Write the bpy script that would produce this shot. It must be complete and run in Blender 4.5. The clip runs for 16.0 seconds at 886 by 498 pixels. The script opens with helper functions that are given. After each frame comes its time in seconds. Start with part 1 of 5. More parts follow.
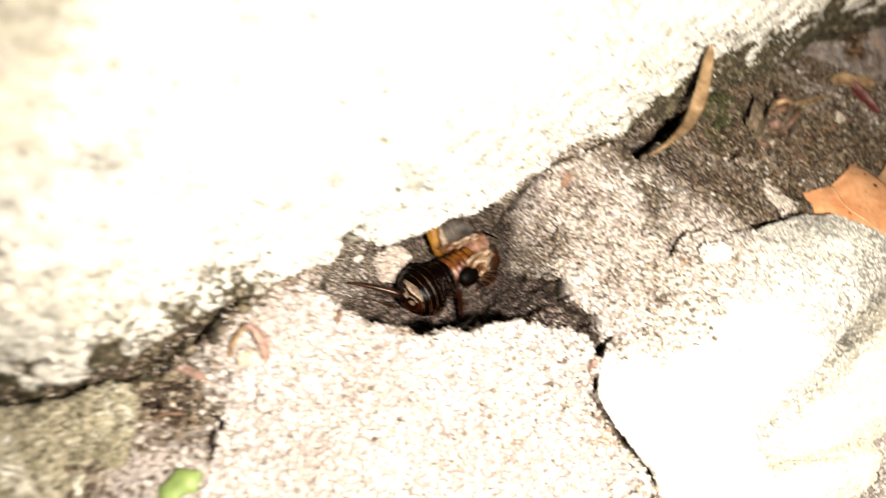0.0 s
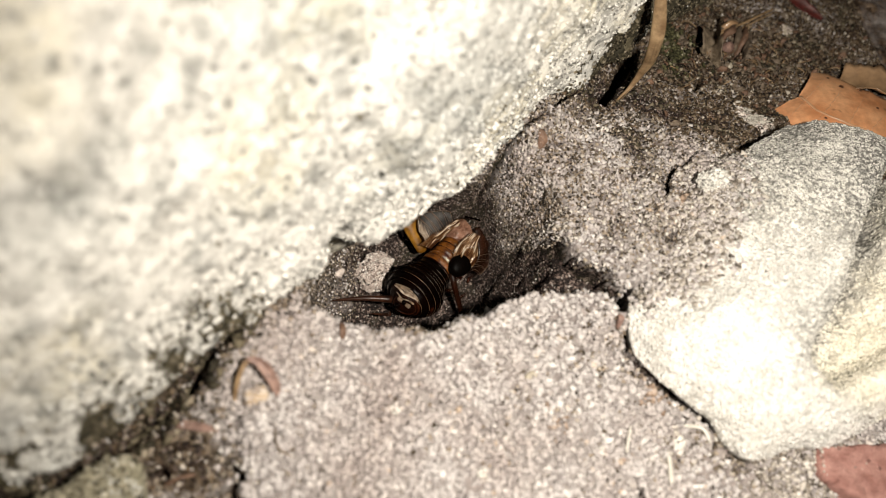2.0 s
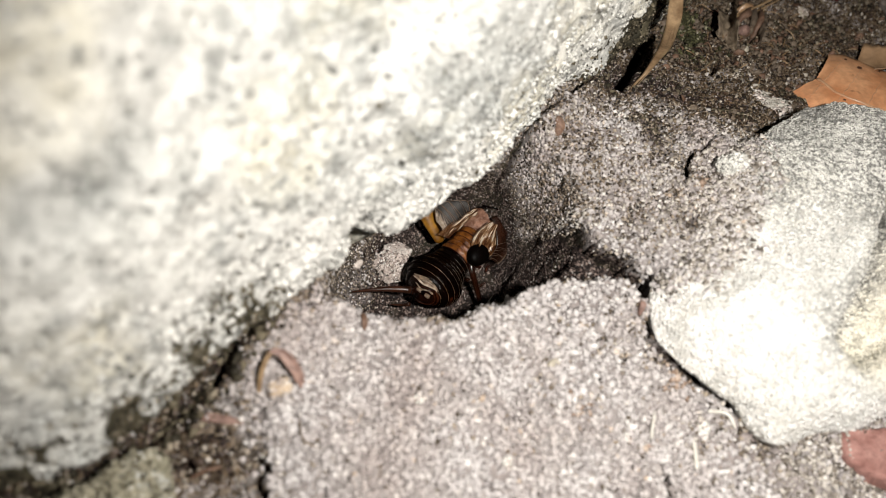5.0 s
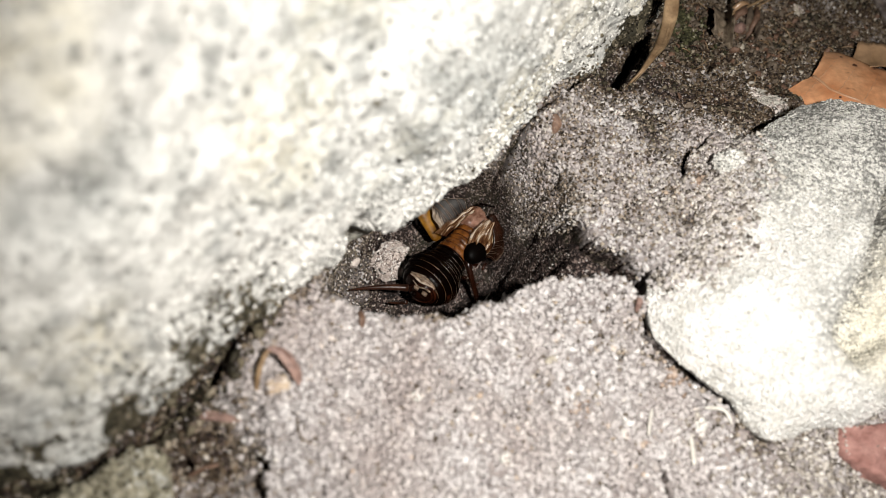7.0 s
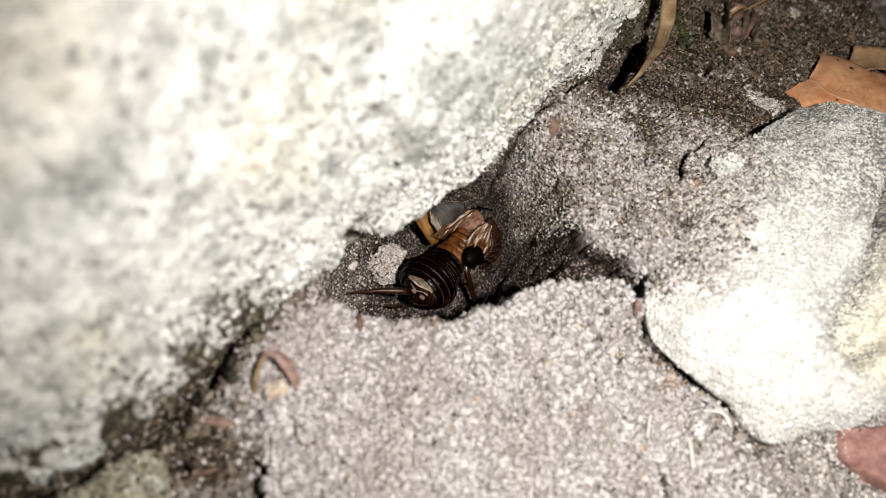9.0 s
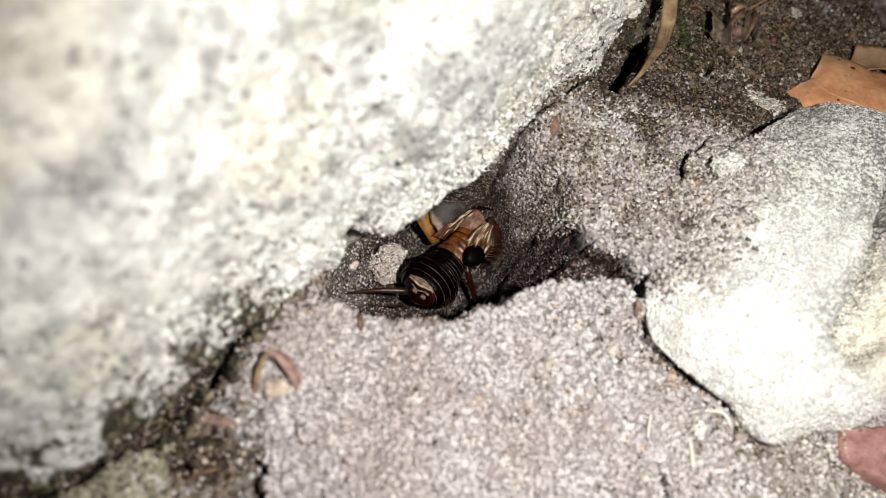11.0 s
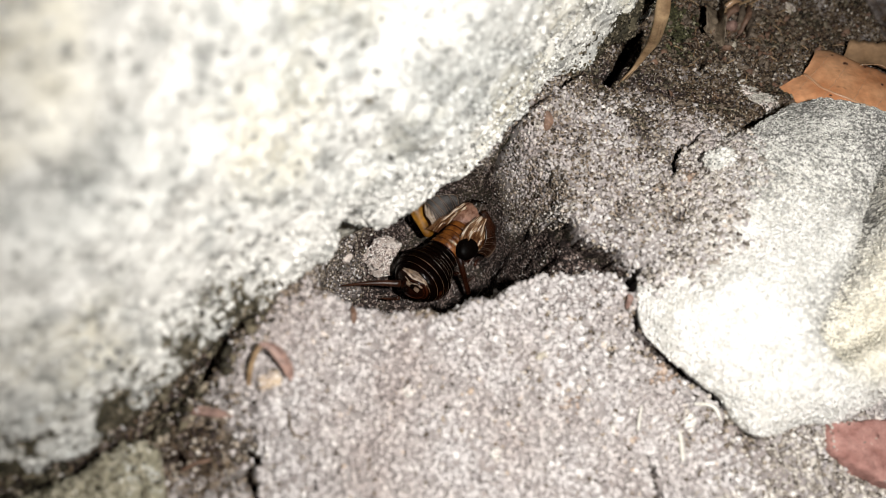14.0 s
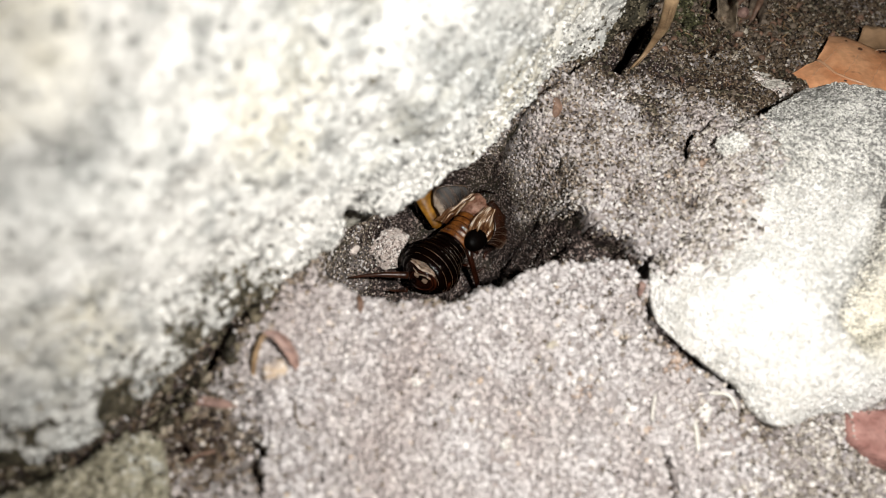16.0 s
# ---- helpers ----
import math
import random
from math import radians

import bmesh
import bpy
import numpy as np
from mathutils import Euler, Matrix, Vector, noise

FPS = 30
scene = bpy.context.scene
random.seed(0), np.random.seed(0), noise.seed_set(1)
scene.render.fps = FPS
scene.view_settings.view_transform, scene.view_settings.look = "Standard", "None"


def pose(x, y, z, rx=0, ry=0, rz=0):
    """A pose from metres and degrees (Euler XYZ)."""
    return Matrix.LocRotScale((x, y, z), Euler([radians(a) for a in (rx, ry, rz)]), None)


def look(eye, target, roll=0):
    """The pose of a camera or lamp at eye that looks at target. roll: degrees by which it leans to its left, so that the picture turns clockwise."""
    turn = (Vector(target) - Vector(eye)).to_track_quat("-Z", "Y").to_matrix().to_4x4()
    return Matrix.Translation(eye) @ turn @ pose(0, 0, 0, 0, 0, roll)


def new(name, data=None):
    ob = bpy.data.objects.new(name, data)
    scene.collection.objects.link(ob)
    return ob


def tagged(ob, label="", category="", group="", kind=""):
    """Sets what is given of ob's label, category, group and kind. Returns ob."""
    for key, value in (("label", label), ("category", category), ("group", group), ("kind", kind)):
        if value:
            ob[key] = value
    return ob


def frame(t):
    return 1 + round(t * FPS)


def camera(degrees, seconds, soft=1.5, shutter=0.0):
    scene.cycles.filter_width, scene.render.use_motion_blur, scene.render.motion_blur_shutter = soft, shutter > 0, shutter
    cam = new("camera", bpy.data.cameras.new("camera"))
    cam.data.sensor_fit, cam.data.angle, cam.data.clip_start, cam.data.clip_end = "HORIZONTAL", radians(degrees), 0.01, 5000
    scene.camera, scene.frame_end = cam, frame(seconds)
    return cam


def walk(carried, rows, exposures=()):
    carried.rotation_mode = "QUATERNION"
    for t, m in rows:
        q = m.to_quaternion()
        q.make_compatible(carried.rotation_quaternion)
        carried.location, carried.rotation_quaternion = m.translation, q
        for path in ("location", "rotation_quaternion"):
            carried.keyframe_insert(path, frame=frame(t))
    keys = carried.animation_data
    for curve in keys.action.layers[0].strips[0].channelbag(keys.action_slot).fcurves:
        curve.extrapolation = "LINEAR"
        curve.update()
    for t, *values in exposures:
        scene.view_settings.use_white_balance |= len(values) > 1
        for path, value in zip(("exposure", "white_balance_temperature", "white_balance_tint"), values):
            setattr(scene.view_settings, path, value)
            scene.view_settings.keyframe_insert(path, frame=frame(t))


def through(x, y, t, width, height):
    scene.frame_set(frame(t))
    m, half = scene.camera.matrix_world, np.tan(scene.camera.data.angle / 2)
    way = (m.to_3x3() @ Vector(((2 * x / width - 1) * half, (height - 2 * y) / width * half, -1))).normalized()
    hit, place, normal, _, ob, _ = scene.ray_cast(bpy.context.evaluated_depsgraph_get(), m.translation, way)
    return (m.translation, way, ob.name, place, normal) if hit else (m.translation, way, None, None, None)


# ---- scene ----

MM = 0.001

# ------------------------------------------------------------------ camera
cam = camera(55, 16.0, soft=0.5, shutter=0.5)
cam.data.dof.use_dof = True
cam.data.dof.focus_distance = 0.101
cam.data.dof.aperture_fstop = 23.0
WALK = [
    (0, -9.319, -36.268, 83.299, 22.537, -13.208, 14.372),
    (0.2, -6.719, -34.829, 78.506, 22.614, -13.343, 12.270),
    (0.5, -7.330, -34.941, 76.621, 24.668, -12.823, 9.632),
    (1, -9.349, -36.571, 75.592, 25.750, -11.624, 6.526),
    (1.5, -13.428, -37.506, 73.565, 27.459, -11.416, 1.058),
    (2, -13.267, -37.443, 73.959, 27.215, -11.876, 0.864),
    (2.5, -13.709, -37.945, 74.106, 27.267, -10.962, 0.353),
    (3, -14.221, -38.037, 73.634, 27.105, -10.425, 0.327),
    (3.5, -13.828, -38.129, 73.960, 26.900, -10.818, 0.693),
    (4, -14.124, -37.588, 73.372, 26.782, -10.792, 0.441),
    (6.5, -14.247, -37.734, 73.391, 26.850, -11.040, 0.083),
    (7, -14.258, -37.805, 73.396, 26.823, -10.993, 0.000),
    (7.5, -14.317, -37.623, 73.297, 26.870, -11.069, -0.004),
    (8, -14.264, -37.787, 73.279, 27.009, -11.065, -0.016),
    (8.5, -14.365, -37.693, 73.316, 26.904, -11.102, -0.082),
    (9, -14.386, -37.765, 73.204, 27.108, -11.164, -0.211),
    (11.5, -14.294, -37.741, 73.373, 26.976, -11.104, -0.069),
    (12, -14.235, -37.806, 73.604, 26.672, -11.269, -0.049),
    (12.5, -14.352, -37.841, 73.657, 26.525, -11.309, -0.172),
    (13, -14.351, -37.862, 73.658, 26.535, -11.270, -0.153),
    (13.5, -14.324, -37.823, 73.633, 26.527, -11.381, -0.133),
    (14, -14.136, -37.788, 73.858, 26.445, -11.447, -0.010),
    (14.5, -14.084, -37.785, 73.752, 26.545, -11.442, -0.008),
    (15, -14.223, -37.836, 73.604, 26.568, -11.394, -0.131),
    (15.5, -14.148, -38.064, 73.490, 25.810, -10.896, -0.263),
    (16, -13.416, -38.687, 71.790, 26.886, -10.565, -0.120),
]
EXPOSURE = [(0.0, 1.06, 7350, 11), (0.3, 0.70, 7350, 11), (0.6, 0.34, 7300, 11), (1.0, 0.11, 7250, 11), (1.5, 0.02, 7100, 11),
            (2.5, 0.03, 6900, 10), (3.5, 0.04, 6750, 10), (4.0, 0.02, 6600, 10), (6.5, 0.0, 6350, 10), (16.0, 0.0, 6250, 10)]
walk(cam, [(t, pose(x * MM, y * MM, z * MM, rx, ry, rz)) for t, x, y, z, rx, ry, rz in WALK], EXPOSURE)

# ------------------------------------------------------------------ light
world = bpy.data.worlds.new("night_air")
scene.world = world
world.use_nodes = True
world.node_tree.nodes["Background"].inputs["Color"].default_value = (0.75, 0.85, 1.0, 1)
world.node_tree.nodes["Background"].inputs["Strength"].default_value = 0.0015

# the small white lamp beside the lens
lamp = bpy.data.lights.new("torch", "SPOT")
lamp.energy, lamp.shadow_soft_size = 0.69, 0.0022
lamp.spot_size, lamp.spot_blend = radians(98), 1.0
lamp.color = (1.0, 0.945, 0.865)
torch = new("torch", lamp)
torch.matrix_world = look((0.008, -0.038, 0.088), (0.0175, 0.000, 0.000))


# ------------------------------------------------------------------ numbers
LATTICE = np.random.RandomState(7).rand(64, 64, 64).astype(np.float32)


def value_noise(p):
    """Smooth noise in -1 .. 1 at the rows of p."""
    p = np.asarray(p, np.float64)
    cell = np.floor(p).astype(int)
    f = p - cell
    f = f * f * (3 - 2 * f)
    total = 0
    for dx in (0, 1):
        for dy in (0, 1):
            for dz in (0, 1):
                weight = (f[:, 0] if dx else 1 - f[:, 0]) * (f[:, 1] if dy else 1 - f[:, 1]) * (f[:, 2] if dz else 1 - f[:, 2])
                total = total + weight * LATTICE[(cell[:, 0] + dx) % 64, (cell[:, 1] + dy) % 64, (cell[:, 2] + dz) % 64]
    return total * 2 - 1


def fbm(p, size, octaves=3, gain=0.5):
    """Layered noise whose largest lumps are size across."""
    out, amount = 0, 1.0
    for n in range(octaves):
        out = out + amount * value_noise(np.asarray(p) / size * 2 ** n + 11.3 * n)
        amount *= gain
    return out


def worley(p, size, seed=0):
    """Rounded grains packed side by side: 1 on a grain's crown, falling to sharp creases between grains."""
    q = np.asarray(p, np.float64) / size + seed * 7.31
    cell = np.floor(q).astype(int)
    best = np.full(len(q), 9.0)
    for dx in (-1, 0, 1):
        for dy in (-1, 0, 1):
            for dz in (-1, 0, 1):
                c = cell + (dx, dy, dz)
                i, j, k = (c % 64).T
                spot = c + np.stack([LATTICE[i, j, k], LATTICE[j, k, i], LATTICE[k, i, j]], -1)
                best = np.minimum(best, ((q - spot) ** 2).sum(1))
    return 1 - 1.25 * best


def smooth(x, a, b):
    k = np.clip((x - a) / (b - a), 0, 1)
    return k * k * (3 - 2 * k)


def line_distance(x, y, line):
    """Distance from points to an open line of points."""
    best = np.full(np.shape(x), 1e9)
    for (ax, ay), (bx, by) in zip(line[:-1], line[1:]):
        dx, dy = bx - ax, by - ay
        k = np.clip(((x - ax) * dx + (y - ay) * dy) / (dx * dx + dy * dy), 0, 1)
        best = np.minimum(best, np.hypot(x - ax - k * dx, y - ay - k * dy))
    return best


def inside_distance(x, y, ring):
    """Signed distance to a closed ring, positive within."""
    d = line_distance(x, y, ring + ring[:1])
    within = np.zeros(np.shape(x), bool)
    for (ax, ay), (bx, by) in zip(ring, ring[1:] + ring[:1]):
        if ay != by:
            within ^= ((ay > y) != (by > y)) & (x < (bx - ax) * (y - ay) / (by - ay) + ax)
    return np.where(within, d, -d)


def rounded(ring, count, closed=True):
    """A smooth curve of count points through a ring or line of points (Catmull-Rom)."""
    pts = np.array(ring, float)
    n = len(pts)
    out = []
    for k in np.linspace(0, n if closed else n - 1, count, endpoint=not closed):
        i = min(int(k), n - 1 if closed else n - 2)
        f = k - i
        pick = [(i + j) % n if closed else min(max(i + j, 0), n - 1) for j in (-1, 0, 1, 2)]
        a, b, c, d = pts[pick]
        out.append(0.5 * (2 * b + (c - a) * f + (2 * a - 5 * b + 4 * c - d) * f * f + (3 * b - a - 3 * c + d) * f ** 3))
    return np.array(out)


# ------------------------------------------------------------------ meshes
def mesh_data(name, verts, faces, material, flat=False):
    """A mesh from arrays in millimetres; faces all with the same number of corners."""
    me = bpy.data.meshes.new(name)
    verts, faces = np.asarray(verts, np.float32) * MM, np.asarray(faces, np.int32)
    sides = faces.shape[1]
    me.vertices.add(len(verts))
    me.vertices.foreach_set("co", verts.ravel())
    me.loops.add(faces.size)
    me.loops.foreach_set("vertex_index", faces.ravel())
    me.polygons.add(len(faces))
    me.polygons.foreach_set("loop_start", np.arange(0, faces.size, sides, dtype=np.int32))
    me.polygons.foreach_set("loop_total", np.full(len(faces), sides, np.int32))
    me.polygons.foreach_set("use_smooth", np.full(len(faces), not flat))
    me.update(calc_edges=True)
    me.validate()
    me.materials.append(material)
    return me


def piece(name, verts, faces, material, parent=None, label="", flat=False):
    ob = new(name, mesh_data(name, verts, faces, material, flat))
    if parent is not None:
        ob.parent = parent
    return tagged(ob, label)


def grid_faces(rows, cols, wrap=False):
    """Quads over rows x cols points; wrap closes each row."""
    r, c = np.meshgrid(np.arange(rows - 1), np.arange(cols if wrap else cols - 1), indexing="ij")
    a, b = r * cols + c, r * cols + (c + 1) % cols
    return np.stack([a, b, b + cols, a + cols], -1).reshape(-1, 4)


def tube(points, radii, sides=10, squash=1.0, wobble=0.0):
    """Verts and faces of a round or squashed rod along points, with closed ends."""
    pts = np.array(points, float)
    way = np.gradient(pts, axis=0)
    way /= np.linalg.norm(way, axis=1)[:, None] + 1e-9
    side = np.cross(way, (0.02, 0.03, 1.0))
    side /= np.linalg.norm(side, axis=1)[:, None] + 1e-9
    up = np.cross(side, way)
    a = np.linspace(0, 2 * np.pi, sides, endpoint=False)
    radii = np.broadcast_to(np.asarray(radii, float), len(pts))
    ring = pts[:, None] + radii[:, None, None] * (np.cos(a)[None, :, None] * side[:, None] + squash * np.sin(a)[None, :, None] * up[:, None])
    ring = ring + wobble * fbm(ring.reshape(-1, 3) + 5, 0.9, 2).reshape(ring.shape[:2])[..., None] * up[:, None]
    first, last = np.repeat(pts[:1], sides, 0), np.repeat(pts[-1:], sides, 0)
    verts = np.concatenate([first[None], ring, last[None]]).reshape(-1, 3)
    return verts, grid_faces(len(pts) + 2, sides, True)


def sheet(points, across, widths, curl=0.0, thick=0.12, cols=9, wobble=0.0):
    """Verts and faces of a thin curved strip: a centre line, the side direction, the width along it, a curl and a thickness."""
    pts = np.array(points, float)
    across = np.array(across, float)
    across = np.broadcast_to(across, pts.shape)
    across = across / np.linalg.norm(across, axis=1)[:, None]
    way = np.gradient(pts, axis=0)
    up = np.cross(way, across)
    up /= np.linalg.norm(up, axis=1)[:, None] + 1e-9
    k = np.linspace(-1, 1, cols)
    half = np.broadcast_to(np.asarray(widths, float), len(pts))[:, None] / 2
    top = pts[:, None] + (k * half)[..., None] * across[:, None] + (curl * k ** 2 * half)[..., None] * up[:, None]
    top = top + wobble * fbm(top.reshape(-1, 3), 2.5, 3).reshape(top.shape[:2])[..., None] * up[:, None]
    low = top - thick * up[:, None]
    loop = np.concatenate([top, low[:, ::-1]], axis=1)
    n = 2 * cols
    faces = grid_faces(len(pts), n, True)
    caps = [[e * n + j, e * n + j + 1, e * n + n - 2 - j, e * n + n - 1 - j] for e in (0, len(pts) - 1) for j in range(cols - 1)]
    return loop.reshape(-1, 3), np.concatenate([faces, np.array(caps)])


def lump(size, seed, rough=0.25, rings=14, sides=20, grain=0.0, square=0.85):
    """Verts and faces of an uneven stone of that size, its base at z = 0."""
    t = np.linspace(0, np.pi, rings)
    a = np.linspace(0, 2 * np.pi, sides, endpoint=False)
    p = np.stack([np.sin(t)[:, None] * np.cos(a), np.sin(t)[:, None] * np.sin(a), np.cos(t)[:, None] + 0 * a], -1).reshape(-1, 3)
    p = np.sign(p) * np.abs(p) ** square
    p = p * (1 + rough * fbm(p + seed * 3.7, 1.1, 3))[:, None]
    p = p * np.array(size) / 2
    if grain:
        p = p * (1 + grain * value_noise(p / 0.45 + seed))[:, None]
    p[:, 2] -= p[:, 2].min()
    return p, grid_faces(rings, sides, True)[:, ::-1]


def placed(shape, m):
    """The same shape, moved by a matrix in millimetres."""
    verts, faces = shape
    m = np.array(m)
    return np.asarray(verts) @ m[:3, :3].T + m[:3, 3], faces


# ------------------------------------------------------------------ materials
class Nodes:
    """Short names for the nodes of one material."""

    def __init__(self, name):
        self.material = bpy.data.materials.new(name)
        self.material.use_nodes = True
        self.tree = self.material.node_tree
        self.bsdf = self.tree.nodes["Principled BSDF"]
        self.where = self.tree.nodes.new("ShaderNodeTexCoord").outputs["Object"]

    def link(self, a, b):
        self.tree.links.new(a, b)

    def noise(self, scale, detail=4.0, rough=0.6, warp=0.0, shift=0.0):
        n = self.tree.nodes.new("ShaderNodeTexNoise")
        n.inputs["Scale"].default_value, n.inputs["Detail"].default_value = scale, detail
        n.inputs["Roughness"].default_value, n.inputs["Distortion"].default_value = rough, warp
        place = self.where
        if shift:
            add = self.tree.nodes.new("ShaderNodeVectorMath")
            add.inputs[1].default_value = (shift, 0.7 * shift, -shift)
            self.link(self.where, add.inputs[0])
            place = add.outputs[0]
        self.link(place, n.inputs["Vector"])
        return n.outputs["Fac"]

    def cells(self, scale, output="Color"):
        n = self.tree.nodes.new("ShaderNodeTexVoronoi")
        n.inputs["Scale"].default_value = scale
        self.link(self.where, n.inputs["Vector"])
        return n.outputs[output]

    def ramp(self, value, *stops):
        n = self.tree.nodes.new("ShaderNodeValToRGB")
        r = n.color_ramp
        while len(r.elements) < len(stops):
            r.elements.new(0.5)
        for e, (at, color) in zip(r.elements, stops):
            e.position = at
            e.color = (*color, 1) if isinstance(color, tuple) else (color, color, color, 1)
        self.link(value, n.inputs["Fac"])
        return n.outputs["Color"]

    def mix(self, factor, a, b, how="MIX"):
        n = self.tree.nodes.new("ShaderNodeMix")
        n.data_type, n.blend_type = "RGBA", how
        for socket, value in ((n.inputs[0], factor), (n.inputs[6], a), (n.inputs[7], b)):
            if isinstance(value, (int, float)):
                socket.default_value = value
            elif isinstance(value, tuple):
                socket.default_value = (*value, 1)
            else:
                self.link(value, socket)
        return n.outputs[2]

    def math(self, how, a, b):
        n = self.tree.nodes.new("ShaderNodeMath")
        n.operation = how
        for socket, value in zip(n.inputs, (a, b)):
            if isinstance(value, (int, float)):
                socket.default_value = value
            else:
                self.link(value, socket)
        return n.outputs[0]

    def attribute(self, name):
        n = self.tree.nodes.new("ShaderNodeAttribute")
        n.attribute_name = name
        return n.outputs["Fac"]

    def island(self):
        return self.tree.nodes.new("ShaderNodeNewGeometry").outputs["Random Per Island"]

    def bump(self, height, strength, depth):
        n = self.tree.nodes.new("ShaderNodeBump")
        n.inputs["Strength"].default_value, n.inputs["Distance"].default_value = strength, depth * MM
        self.link(height, n.inputs["Height"])
        before = self.bsdf.inputs["Normal"].links
        if before:
            self.link(before[0].from_socket, n.inputs["Normal"])
        self.link(n.outputs["Normal"], self.bsdf.inputs["Normal"])

    def set(self, color=None, rough=None, metal=0.0, specular=None):
        for key, value in (("Base Color", color), ("Roughness", rough)):
            if value is None:
                continue
            if isinstance(value, tuple):
                self.bsdf.inputs[key].default_value = (*value, 1)
            elif isinstance(value, (int, float)):
                self.bsdf.inputs[key].default_value = value
            else:
                self.link(value, self.bsdf.inputs[key])
        self.bsdf.inputs["Metallic"].default_value = metal
        if specular is not None:
            self.bsdf.inputs["Specular IOR Level"].default_value = specular
        return self.material


def sand_material():
    """Pale grey quartz sand; earth attribute: darker damp earth, and painted shade in cracks."""
    n = Nodes("sand")
    # darker than the loose grains above, painting the shade between them
    grain = n.ramp(n.cells(1900), (0.0, (0.215, 0.199, 0.199)), (0.42, (0.34, 0.32, 0.32)), (0.75, (0.435, 0.412, 0.41)), (1.0, (0.58, 0.557, 0.547)))
    fine = n.ramp(n.noise(5200, 3), (0.3, 0.45), (0.7, 1.0))
    pale = n.mix(0.75, grain, fine, "MULTIPLY")
    patch = n.ramp(n.noise(140, 4), (0.36, (0.80, 0.74, 0.71)), (0.62, (1.0, 0.98, 0.95)))
    pale = n.mix(1.0, pale, patch, "MULTIPLY")
    rust = n.ramp(n.noise(210, 5, 0.55, 0.6), (0.66, 0.0), (0.74, 0.5))
    pale = n.mix(rust, pale, (0.42, 0.27, 0.18))
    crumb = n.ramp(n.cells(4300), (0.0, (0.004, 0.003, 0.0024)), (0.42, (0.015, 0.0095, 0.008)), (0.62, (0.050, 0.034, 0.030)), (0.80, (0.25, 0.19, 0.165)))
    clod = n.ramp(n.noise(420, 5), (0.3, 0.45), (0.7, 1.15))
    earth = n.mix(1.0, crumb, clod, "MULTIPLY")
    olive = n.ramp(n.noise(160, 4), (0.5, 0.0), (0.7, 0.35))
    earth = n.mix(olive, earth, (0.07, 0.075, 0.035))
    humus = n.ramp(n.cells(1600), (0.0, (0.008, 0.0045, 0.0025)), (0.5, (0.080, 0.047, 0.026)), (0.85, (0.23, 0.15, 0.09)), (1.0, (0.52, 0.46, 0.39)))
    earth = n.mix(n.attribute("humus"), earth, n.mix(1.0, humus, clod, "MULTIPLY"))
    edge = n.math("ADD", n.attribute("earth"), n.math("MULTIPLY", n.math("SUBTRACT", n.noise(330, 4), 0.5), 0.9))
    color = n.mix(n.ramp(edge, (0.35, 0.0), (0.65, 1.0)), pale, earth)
    n.bump(n.cells(1900, "Distance"), 0.3, 0.4)
    n.bump(n.noise(4200, 4), 0.45, 0.25)
    return n.set(color, n.ramp(n.noise(2500, 2), (0.35, 0.55), (0.65, 0.9)), specular=0.3)


def rock_material(name, tint, grey, yellow):
    """White crystalline stone: cloudy grey mottling, dark specks, a breath of lichen."""
    n = Nodes(name)
    cloud = n.ramp(n.noise(330, 5, 0.62, 0.3), (0.36, grey), (0.50, tint), (0.66, (0.88, 0.875, 0.85)))
    wide = n.ramp(n.noise(62, 4, 0.55, 0.4, 0.031), (0.36, (0.74, 0.75, 0.74)), (0.54, (1.0, 0.995, 0.975)))
    color = n.mix(1.0, cloud, wide, "MULTIPLY")
    speck = n.ramp(n.cells(1150), (0.0, 0.38), (0.20, 0.80), (0.45, 1.0))
    color = n.mix(0.85, color, speck, "MULTIPLY")
    fine = n.ramp(n.noise(1900, 5, 0.7), (0.33, 0.5), (0.6, 1.0))
    color = n.mix(0.6, color, fine, "MULTIPLY")
    stain = n.ramp(n.noise(60, 3), (0.50, 0.0), (0.68, yellow))
    color = n.mix(stain, color, (0.98, 0.93, 0.78), "MULTIPLY")
    dirt = n.ramp(n.math("ADD", n.attribute("dirt"), n.math("MULTIPLY", n.math("SUBTRACT", n.mix(0.5, n.noise(260, 4), n.noise(1300, 4, 0.6)), 0.5), 1.9)), (0.42, 0.0), (0.62, 1.0))
    color = n.mix(dirt, color, n.ramp(n.cells(1700), (0.0, (0.010, 0.009, 0.005)), (0.6, (0.06, 0.052, 0.032)), (1.0, (0.17, 0.145, 0.095))))
    n.bump(n.noise(1000, 5, 0.65), 0.6, 0.35)
    n.bump(n.cells(1500, "Distance"), 0.5, 0.3)
    return n.set(color, 0.72, specular=0.35)


